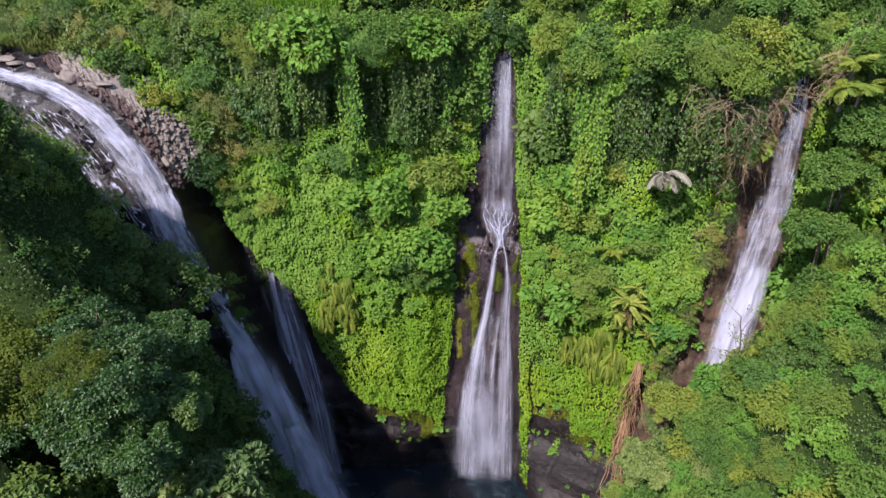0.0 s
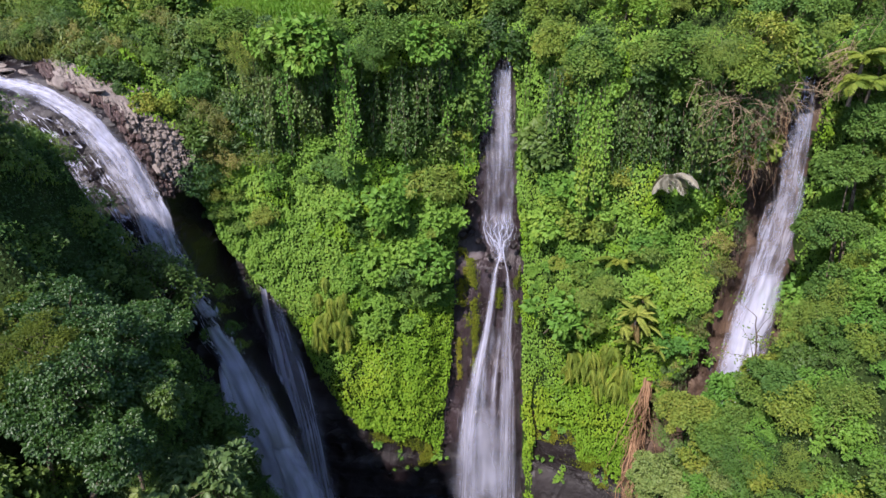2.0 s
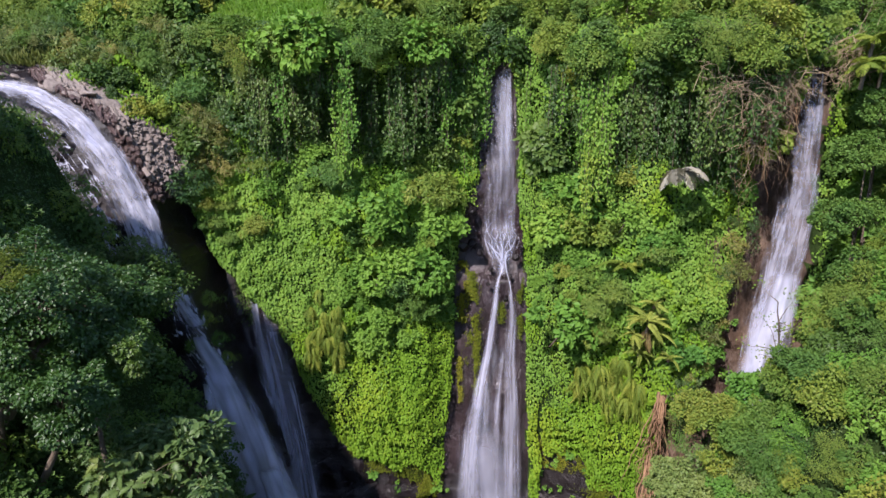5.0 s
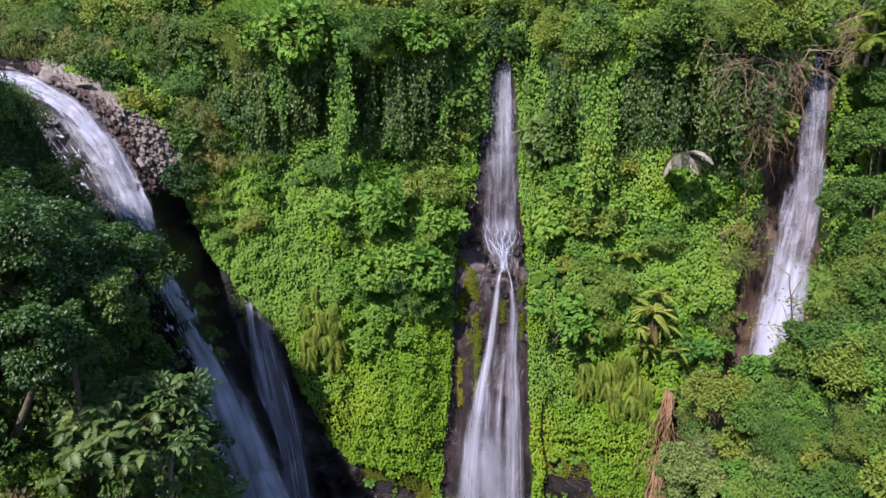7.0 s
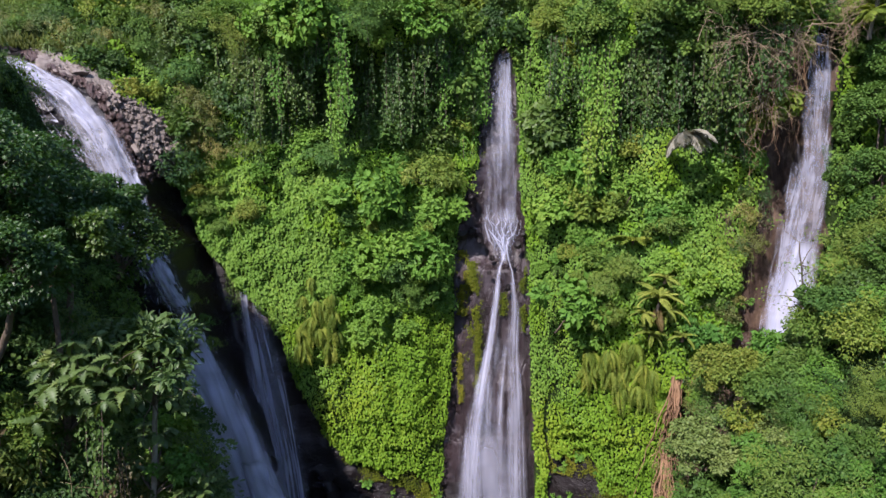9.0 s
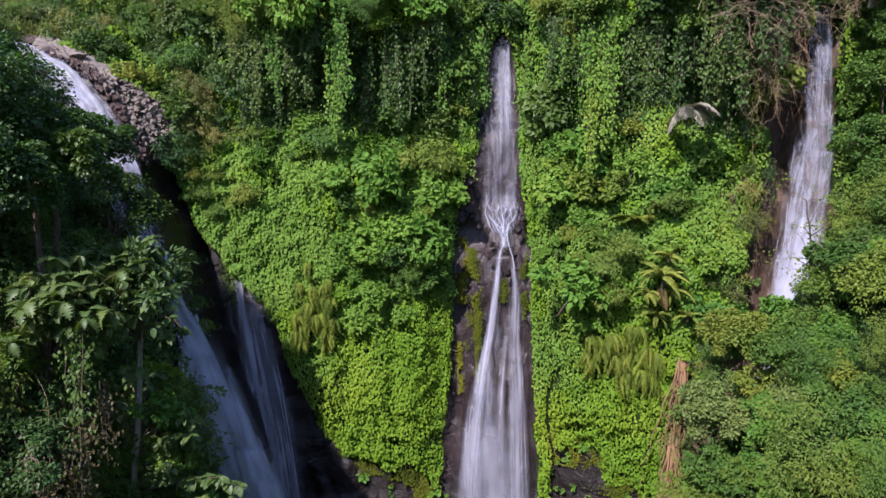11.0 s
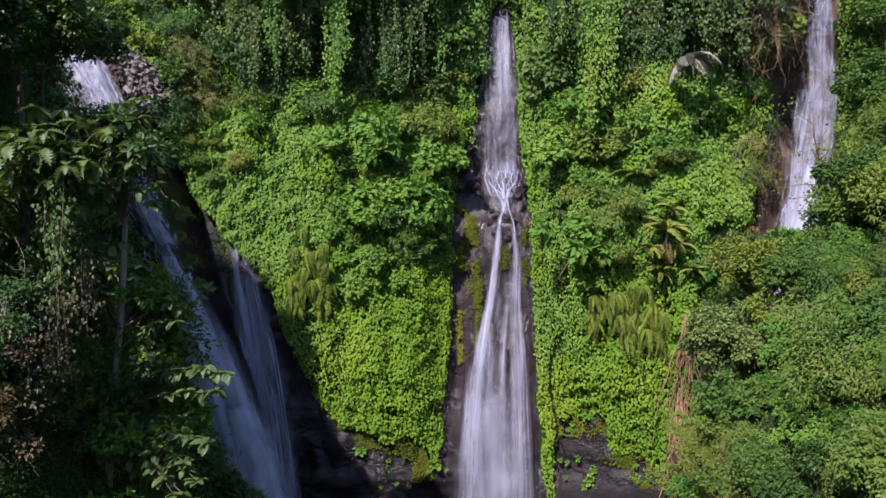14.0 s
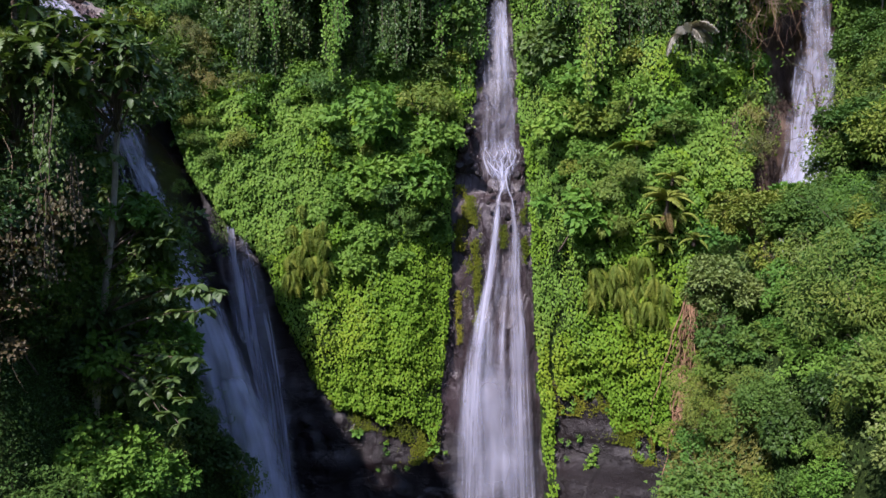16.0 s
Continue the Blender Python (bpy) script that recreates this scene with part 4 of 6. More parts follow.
def scatter_cliff():
    g = np.random.default_rng(21)
    spots = []
    for _ in range(6000):
        x, z = g.uniform(-34, 33), g.uniform(4, 40.2)
        want = 0.012
        if z > 27:
            want = 0.5
        if x > 7.5 and z > 16:
            want = max(want, 0.45)
        if -9 < x < 1 and 15 < z < 27:
            want = max(want, 0.2)
        if x < -14 and z > 31 or x > 27:
            want = 0.7
        grove = 8 < x < 17 and 16 < z < 31 or -8 < x < 0.5 and 17 < z < 27
        if grove:
            want = 0.75
        s = g.choice([0.5, 0.7, 0.95, 1.35, 1.75], p=[0.15, 0.25, 0.25, 0.22, 0.13])
        if x < 1.5 and z < 14 or x < -9 and z < 24 or x > 7 and z < 12:
            want = 0.0
        if g.random() > want or bare(np.array(x), np.array(z)) > 0.1 or (-3 < x < 2.5 and np.interp(z, CLEFT_Z, CLEFT_L) - x < 1.3 * s) or (6 < x < 10 and x - np.interp(z, CLEFT_Z, CLEFT_R) < 1.4 * s):
            continue
        if x < -31 and z < 38.6 or 2.0 < x < 8.2 and 24 < z < 37.5 or any((x - a) ** 2 + (z - b) ** 2 < (c + s) ** 2 for a, b, c in KEEP_CLEAR):
            continue
        if any((x - a) ** 2 + (z - b) ** 2 < ((0.68 if grove else 0.9) * (s + c)) ** 2 for a, b, c in spots) or len(spots) > 295:
            continue
        spots.append((x, z, s))
        y = float(cover(np.array(x), np.array(z))) - 0.35 * s
        # extra dark shrubs above 29 m: shadow between the trees given as leaf colour
        kind = g.choice(["round", "round2", "broad", "tier", "dark", "fine"], p=[0.1, 0.08, 0.35, 0.37, 0.0, 0.1] if z < 29 else [0.22, 0.22, 0.1, 0.06, 0.28, 0.12]) if x > -12 or z < 28 or g.random() < 0.4 else "olive"
        m = pose(x, y, z, g.uniform(15, 50), g.uniform(-30, 30), g.uniform(-45, 45)) @ Matrix.Diagonal((s, s, s * g.uniform(0.8, 1.15), 1))
        place_kind(KINDS[kind], m, "shrubs on the cliff")
    # small trees that lean out over the rim, and shrubs below the outcrop
    for x in (-19, -15.5, -12, -8.6, -5.2, 8.6, 11.4, 14.4, 17.4, 20.2, 28.4, 31.4):
        x, z, s = x + g.uniform(-0.8, 0.8), g.uniform(37.6, 39.4), g.uniform(0.75, 1.2)
        m = pose(x, float(cover(np.array(x), np.array(z))) - 0.7, z, 25, g.uniform(-20, 20), g.uniform(-40, 40)) @ Matrix.Diagonal((s, s, s, 1))
        place_kind(KINDS[g.choice(["lit", "lit2", "lit3"])], m, "small trees on the rim", "leafy small tree leaning out over the rim")
    for x, z in ((-20.0, 27.2), (-19.2, 26.0), (-18.6, 27.6), (-18.4, 24.6), (-17.6, 26.0), (-19.6, 24.4), (-17.4, 23.2)):
        s = g.uniform(0.5, 0.8)
        place_kind(KINDS["fine"], pose(x, float(cover(np.array(x), np.array(z))) - 0.3, z, 30, 0, g.uniform(-40, 40)) @ Matrix.Diagonal((s, s, s, 1)), "shrubs on the cliff")
    for x, z in ((-19.0, 32.6), (-18.4, 31.2), (-18.9, 29.8), (-17.8, 29.0), (-19.6, 33.6), (-17.9, 32.4)):
        s = g.uniform(0.6, 0.95)
        place_kind(YELLOW, pose(x, float(cover(np.array(x), np.array(z))) - 0.4, z, 30, 0, g.uniform(-40, 40)) @ Matrix.Diagonal((s, s, s * 1.2, 1)), "shrubs on the cliff")


def fall_shrubs():
    """Dark shrubs on the rocks that break up the big fall."""
    g = np.random.default_rng(45)
    for x, z in ((-17.5, 18.8), (-16.8, 17.2), (-16.3, 15.6), (-17.2, 20.4), (-18.9, 16.6)):
        s = g.uniform(0.4, 0.6)
        place_kind(KINDS["shade2"], pose(x, float(big_fall_y(np.array(z))) - 0.3, z, 20, 0, g.uniform(-40, 40)) @ Matrix.Diagonal((s, s, s, 1)), "shrubs in the big fall", "dark green shrub on a rock in the big fall")


def bank_bushes():
    g = np.random.default_rng(43)
    for k in range(34):
        x, z, s = -44 + 0.66 * k + g.uniform(-0.3, 0.3), g.uniform(37.8, 40.0), g.uniform(0.5, 1.0)
        place_kind((KINDS["olive"], KINDS["hill2"], YELLOW)[k % 3], pose(x, float(cover(np.array(x), np.array(z))) - 0.2, z, 20, 0, g.uniform(-40, 40)) @ Matrix.Diagonal((s, s, s, 1)), "bushes on the river bank", "olive-green bush on the river bank")


def in_glade(x, y, z):
    """True in the gap through which the sun reaches the bushes at the gorge's edge."""
    p = np.array((x, y, z)) - np.array((-10.8, 27.2, 8.4))
    t = min(max(float(p @ np.array(TO_SUN)), 0.0), 9.0)
    return float(np.linalg.norm(p - t * np.array(TO_SUN))) < 2.3


def scatter_slope(seed, count, xr, yr, test, kinds, probs, group, size=(0.8, 1.7), gap=0.75, lift=0.5, taken=None, turn=0):
    g = np.random.default_rng(seed)
    spots = taken if taken is not None else []
    start = len(spots)
    for _ in range(count * 30):
        if len(spots) - start >= count:
            break
        x, y = g.uniform(*xr), g.uniform(*yr)
        z = float(land(x, y))
        if not test(x, y, z) or in_glade(x, y, z) or (-20 < x < -9 and y > 61.8):
            continue
        s = g.uniform(*size)
        if any((x - a) ** 2 + (y - b) ** 2 + (z - c) ** 2 < (gap * (s + d)) ** 2 for a, b, c, d in spots):
            continue
        spots.append((x, y, z, s))
        kind = KINDS[g.choice(kinds, p=probs)]
        m = pose(x, y, z + lift * s * kind[2] / 1.5, g.uniform(0, 30), g.uniform(-20, 20), turn + g.uniform(-45, 45)) @ Matrix.Diagonal((s, s, s * g.uniform(0.8, 1.2), 1))
        place_kind(kind, m, group)
    return spots


scatter_cliff()
bank_bushes()
fall_shrubs()
lit = scatter_slope(31, 48, (9, 36), (14, 46), lambda x, y, z: 3 < z < 42 and (y < 38 or z > 17), ["lit", "lit2", "lit3"], [0.4, 0.25, 0.35], "small trees on the sunlit slope", (0.65, 1.3), 1.25, 0.9, None, -35)
scatter_slope(34, 240, (9, 38), (12, 47), lambda x, y, z: 3 < z < 42 and (y < 38.5 or z > 16), ["low", "low2", "grey", "bright", "darkling"], [0.26, 0.2, 0.06, 0.32, 0.16], "bushes on the sunlit slope", (0.6, 1.25), 0.58, 0.5, lit, -35)
scatter_slope(37, 84, (9, 19), (15, 39), lambda x, y, z: 1 < z < 17 and not (y > 32 and x < 12.4), ["low", "low2", "bright", "darkling"], [0.3, 0.25, 0.3, 0.15], "bushes on the sunlit slope", (0.45, 0.9), 0.5, 0.5, lit, -35)
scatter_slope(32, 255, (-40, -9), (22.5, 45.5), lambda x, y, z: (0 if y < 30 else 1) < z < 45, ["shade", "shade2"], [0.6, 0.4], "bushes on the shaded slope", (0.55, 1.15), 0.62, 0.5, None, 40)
scatter_slope(33, 190, (-45, 45), (60.0, 71), lambda x, y, z: z > 36, ["hill", "hill2"], [0.6, 0.4], "bushes on the hill", (0.8, 1.7), 0.55)

scatter_slope(35, 70, (-48, -25), (59.4, 68), lambda x, y, z: z > 34, ["olive", "hill2", "hill"], [0.4, 0.3, 0.3], "bushes on the hill", (0.7, 1.5), 0.5)

scatter_slope(36, 60, (-44, 42), (60.4, 71), lambda x, y, z: z > 36, ["lit", "lit2", "lit3"], [0.35, 0.35, 0.3], "small trees on the hill", (0.7, 1.3), 1.0, 0.8)


def build_grass():
    """Grass on the hill above the cliff and on the bank at the foot of the sunlit slope."""
    g = np.random.default_rng(8)
    x, y = np.where(g.random(60000) < 0.5, g.uniform(-20.5, -8.5, 60000), g.uniform(-45, 40, 60000)), 60.5 + 16 * g.random(60000) ** 1.3
    x2, y2 = g.uniform(9.0, 13.5, 22000), g.uniform(31, 41, 22000)
    x, y = np.concatenate([x, x2]), np.concatenate([y, y2])
    z = land(x, y)
    keep = (z > 3.0) & ((y < 50) | (x < -6) | (g.random(len(x)) < 0.2)) & ((y > 50) | (z < 13)) & ((y < 50) | (z > 36.5))
    x, y, z = x[keep], y[keep], z[keep]
    at = np.stack([x, y, z - 0.05], -1)
    tip = np.array([0, -0.3, 1.0]) + random_dirs(g, len(x)) * 0.5
    n = np.array([0, -1.0, 0.3]) + random_dirs(g, len(x)) * 0.5
    size = g.uniform(0.25, 0.7, len(x))
    h = y > 50
    # olive reeds along the river bank above the outcrop
    rx, rz = g.uniform(-44, -25, 1800), g.uniform(36.9, 38.2, 1800)
    rx, rz = rx[bare(rx, rz) < 0.4], rz[bare(rx, rz) < 0.4]
    reed = np.stack([rx, cover(rx, rz) + 0.25, rz], -1)
    tagged(new("reeds", leaves("reeds", reed, np.array([0, -1.0, 0.3]) + random_dirs(g, len(rx)) * 0.5, np.array([0, -0.45, 1.0]) + random_dirs(g, len(rx)) * 0.45, g.uniform(0.3, 0.7, len(rx)), LANCE, BANK_GRASS)), "tall olive reeds on the river bank", "reeds", kind="stuff")
    tagged(new("grass", leaves("grass", at[h], n[h], tip[h], size[h], LANCE, GRASS)), "tall bright green grass on the hill", "grass", kind="stuff")
    tagged(new("bank_grass", leaves("bank_grass", at[~h], n[~h], tip[~h] - np.array([0.8, 0.3, 1.5]), size[~h] * 0.5, LANCE, BANK_GRASS)), "olive grass and moss on the steep bank", "grass", kind="stuff")


def build_ground_cover():
    """Low leafy growth on both slopes, between the bushes."""
    g = np.random.default_rng(9)
    x = np.concatenate([g.uniform(-32, -9, 60000), g.uniform(9.5, 34, 60000), g.uniform(-44, 44, 36000), g.uniform(-16, -8.5, 40000)])
    y = np.concatenate([g.uniform(22, 47, 60000), g.uniform(14, 46, 60000), g.uniform(60.2, 66, 36000), g.uniform(21, 30, 40000)])
    z = land(x, y)
    keep = (z > np.where((x < 0) & (y > 30), -2, -1)) & ((z < 41) | (y > 60))
    x, y, z = x[keep], y[keep], z[keep]
    e = 0.3
    n = unit(np.stack([-(land(x + e, y) - land(x - e, y)) / (2 * e), -(land(x, y + e) - land(x, y - e)) / (2 * e), np.ones_like(x)], -1))
    at = np.stack([x, y, z], -1) + n * g.uniform(0, 0.35, (len(x), 1))
    face = n + np.array([0, 0, 0.6]) + random_dirs(g, len(x)) * 0.4
    tip = random_dirs(g, len(x)) * 0.8 + np.array([0, 0, -0.5])
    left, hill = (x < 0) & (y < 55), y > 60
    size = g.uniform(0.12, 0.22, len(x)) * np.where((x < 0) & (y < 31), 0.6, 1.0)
    # darker leaves on the left, lighter on the right: shade and sun painted in
    for side, name, mat, text in ((left, "shade_undergrowth", LEAF_DARK, "low leafy undergrowth on the shaded slope, shade put into its dark colour"), (~left & ~hill, "sunny_undergrowth", LEAF_OLIVE, "green low leafy undergrowth on the sunlit slope"), (hill, "hill_undergrowth", LEAF_SHRUB, "green low leafy undergrowth on the hill")):
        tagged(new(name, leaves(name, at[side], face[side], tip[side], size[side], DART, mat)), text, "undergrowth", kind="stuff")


build_grass()
build_ground_cover()


# ---- single trees and other plants ----
def big_tree(name, label, at, fork, middle, radius, flat, blobs, per_blob, size, shape, mat, thick, seed, blob=0.22, droop=0.5, group=""):
    """A tree with a tapered trunk, limbs to its leaf clumps and an uneven crown."""
    ob = tagged(empty(name, pose(*at)), label, "tree", group)
    me, c = crown(seed, radius, blobs, per_blob, size, shape, mat, flat, blob, droop, 0.72, front=False)
    shift = np.array(middle) - np.array(at)
    v = np.empty(len(me.vertices) * 3, np.float32)
    me.vertices.foreach_get("co", v)
    me.vertices.foreach_set("co", (v.reshape(-1, 3) + shift).astype(np.float32).ravel())
    me.update()
    tagged(part("crown", me, ob), kind="stuff")
    f = np.array(fork) - np.array(at)
    n = 12
    part("trunk", tubes("trunk", [(bend((0, 0, -0.6), f, 0, n, 0.06, seed), np.linspace(thick, thick * 0.55, n))], BARK, 10), ob, "pale brown bark trunk")
    g = np.random.default_rng(seed)
    limbs = []
    heads = c[g.permutation(len(c))[:9]] * 0.55 + shift
    for i, h in enumerate(heads):
        limbs.append((bend(f, h, 0.3, 8, 0.12, seed + i), np.linspace(thick * 0.45, thick * 0.16, 8)))
    for i, q in enumerate(c + shift):
        near = heads[np.argmin(np.linalg.norm(heads - q, axis=1))]
        limbs.append((bend(near, q, 0.1, 6, 0.06, seed + 50 + i), np.linspace(thick * 0.16, 0.012, 6)))
    part("limb", tubes("limb", limbs, BARK, 6), ob)
    return ob


big_tree("tree", "large small-leaved tree overhanging the gorge", (-18.6, 27, float(land(-18.6, 27))), (-16.6, 27.2, 25.6), (-16.2, 26.6, 27.7), 3.6, 0.82, 130, 330, 0.135, SPADE, LEAF_GLOSS, 0.38, 61, 0.19)
big_tree("tree", "olive-leaved tree on the gorge's edge", (-20.6, 27.4, float(land(-20.6, 27.4))), (-20.0, 27.0, 26.6), (-19.6, 26.6, 28.2), 3.4, 0.65, 66, 300, 0.14, SPADE, LEAF_MOSSY, 0.26, 66, 0.2)
big_tree("tree", "small-leaved tree beside the large one", (-15.6, 30.4, float(land(-15.6, 30.4))), (-15.4, 30.8, 26.0), (-14.5, 30.8, 27.2), 1.9, 0.7, 46, 320, 0.135, SPADE, LEAF_GLOSS, 0.18, 68, 0.24)
big_tree("tree", "small-leaved tree below the large one", (-16.2, 25.8, float(land(-16.2, 25.8))), (-14.2, 24.8, 24.4), (-13.2, 24.2, 25.6), 1.8, 1.0, 44, 300, 0.135, SPADE, LEAF_GLOSS, 0.18, 67, 0.24)
big_tree("tree", "small-leaved tree leaning over the gorge", (-14.0, 27.4, float(land(-14.0, 27.4))), (-14.2, 27.3, 25.8), (-12.8, 26.8, 26.4), 1.45, 0.9, 40, 300, 0.135, SPADE, LEAF_GLOSS, 0.15, 69, 0.26)
big_tree("tree", "yellow-olive mossy tree rising through the large one", (-17.4, 25.8, float(land(-17.4, 25.8))), (-16.4, 25.6, 28.0), (-16.0, 25.4, 29.6), 1.9, 0.7, 46, 260, 0.12, NEEDLE, LEAF_MOSSY, 0.14, 70, 0.24)
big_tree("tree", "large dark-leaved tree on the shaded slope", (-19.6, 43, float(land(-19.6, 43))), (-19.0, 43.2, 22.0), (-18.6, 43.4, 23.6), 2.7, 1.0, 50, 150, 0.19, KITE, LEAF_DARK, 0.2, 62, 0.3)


for i, (x, y, z, r, size, mat, text) in enumerate(((18.9, 39.5, 17.3, 2.4, 0.27, LEAF_VINE, "round-crowned bright tree before the fall"), (16.5, 40.6, 14.6, 2.2, 0.17, LEAF_TREE, "fine-leaved green tree before the rock"),
                                                   (22.4, 40.8, 18.0, 2.1, 0.24, LEAF_SHRUB, "broad-leaved green tree before the fall"), (24.0, 39.0, 21.8, 2.2, 0.22, LEAF_TREE, "round-crowned dark green tree on the sunlit slope"))):
    big_tree("tree", text, (x + 0.4, y - 0.3, float(land(x + 0.4, y - 0.3))), (x, y, z - 0.5), (x, y, z), r, 0.8, 40, 110, size, LANCE if i == 1 else KITE, mat, 0.14, 64 + i, 0.28, 0.5, "trees before the fall")


RIM_TREES = ((-9.5, 38.2, 2.6, LEAF_SHRUB), (-4.4, 38.6, 2.4, LEAF_TREE), (-12.8, 38.4, 2.0, LEAF_TREE), (-0.9, 38.8, 2.0, LEAF_SHRUB), (-16.6, 39.0, 2.2, LEAF_SHRUB), (-20.4, 38.8, 2.0, LEAF_OLIVE),
             (-25.2, 39.2, 2.0, LEAF_TREE), (-29.2, 39.4, 1.8, LEAF_OLIVE), (11.0, 37.4, 2.0, LEAF_SHRUB), (16.4, 38.2, 2.2, LEAF_TREE), (20.4, 39.2, 2.2, LEAF_SHRUB), (14.6, 35.4, 1.6, LEAF_OLIVE),
             (8.4, 40.4, 2.0, LEAF_SHRUB), (13.4, 40.6, 2.2, LEAF_VINE), (4.6, 40.2, 1.6, LEAF_DARK), (23.6, 40.6, 1.9, LEAF_TREE))
for i, (x, z, r, mat) in enumerate(RIM_TREES):
    foot = z - 2.4
    y = float(rock_face(np.array(x), np.array(foot)))
    out = float(cover(np.array(x), np.array(min(z, 40.0))))
    big_tree("rim_tree", "leafy tree leaning out from the rim of the cliff", (x, y, foot), (x, 0.5 * (y + out), z - 0.6), (x, out + 0.1 * r, z), r, 0.85, 44, 130, 0.19, SPADE, mat, 0.13, 610 + i, 0.27, 0.5, "trees on the rim")

for i, (x, y, z, r, mat) in enumerate(((26.6, 45.0, 31.4, 2.0, LEAF_TREE), (24.4, 38.9, 25.4, 2.0, LEAF_SHRUB), (25.9, 44.0, 27.6, 2.0, LEAF_TREE), (28.0, 46.6, 34.4, 2.0, LEAF_TREE), (28.8, 48.0, 38.4, 1.9, LEAF_SHRUB),
                                       (15.8, 38.4, 17.2, 1.8, LEAF_TREE), (17.2, 36.8, 17.2, 1.7, LEAF_SHRUB), (13.6, 36.4, 14.0, 1.7, LEAF_GREY), (19.5, 35.6, 21.4, 1.7, LEAF_TREE), (17.0, 34.6, 13.6, 1.6, LEAF_SHRUB), (18.9, 34.3, 16.0, 1.7, LEAF_VINE))):
    x0 = x + 0.6
    big_tree("tree", "leafy round-crowned tree on the sunlit bank", (x0, y + 0.4, float(land(x0, y + 0.4))), (x + 0.1, y + 0.2, z - 0.7), (x, y, z), r, 0.85, 48, 190, 0.15, SPADE, mat, 0.09, 640 + i, 0.27, 0.5, "trees on the sunlit bank")


def rosette_leaf(seed):
    """One broad drooping leaf with a midrib fold, 1 long."""
    g = np.random.default_rng(seed)
    n = 7
    t = np.linspace(0, 1, n)
    w = 0.30 * np.sin(np.pi * np.clip(t * 0.94 + 0.06, 0, 1)) ** 0.7
    w[0] = 0.02
    z = 0.10 * t - 0.38 * t ** 2
    v = np.concatenate([np.stack([s * w, t, z + abs(s) * w * 0.35 + 0.02 * g.normal(size=n)], -1) for s in (-1, 0, 1)])
    f = []
    for r in (0, 1):
        for i in range(n - 1):
            f.append((r * n + i, r * n + i + 1, (r + 1) * n + i + 1, (r + 1) * n + i))
    return mesh_of("leaf", v, np.array(f)[:, ::-1], LEAF_BROAD, shade=True)


def set_leaves(ob, heads, shapes, count, size, tilt, seed):
    """Big leaves in whorls at the heads: the first 300 are parts, the others are joined."""
    g = np.random.default_rng(seed)
    loose, base, verts, faces = 0, 0, [], []
    quads = np.array([tuple(p.vertices) for p in shapes[0].polygons])
    for i in g.permutation(len(heads)):
        for k in range(count):
            s = g.uniform(*size)
            m = Matrix.Translation(heads[i]) @ pose(0, 0, 0, g.uniform(*tilt), g.uniform(-25, 25), math.degrees(k * 2.4 + g.uniform(-0.4, 0.4))) @ Matrix.Diagonal((s, s, s, 1))
            me = shapes[g.integers(0, len(shapes))]
            if loose < 300:
                part("leaf", me, ob).matrix_local = m
                loose += 1
                continue
            v = np.empty(len(me.vertices) * 3)
            me.vertices.foreach_get("co", v)
            m = np.array(m)
            verts.append(v.reshape(-1, 3) @ m[:3, :3].T + m[:3, 3])
            faces.append(quads + base)
            base += len(me.vertices)
    tagged(part("foliage", mesh_of("foliage", np.concatenate(verts), np.concatenate(faces), LEAF_BROAD, shade=True), ob), kind="stuff")


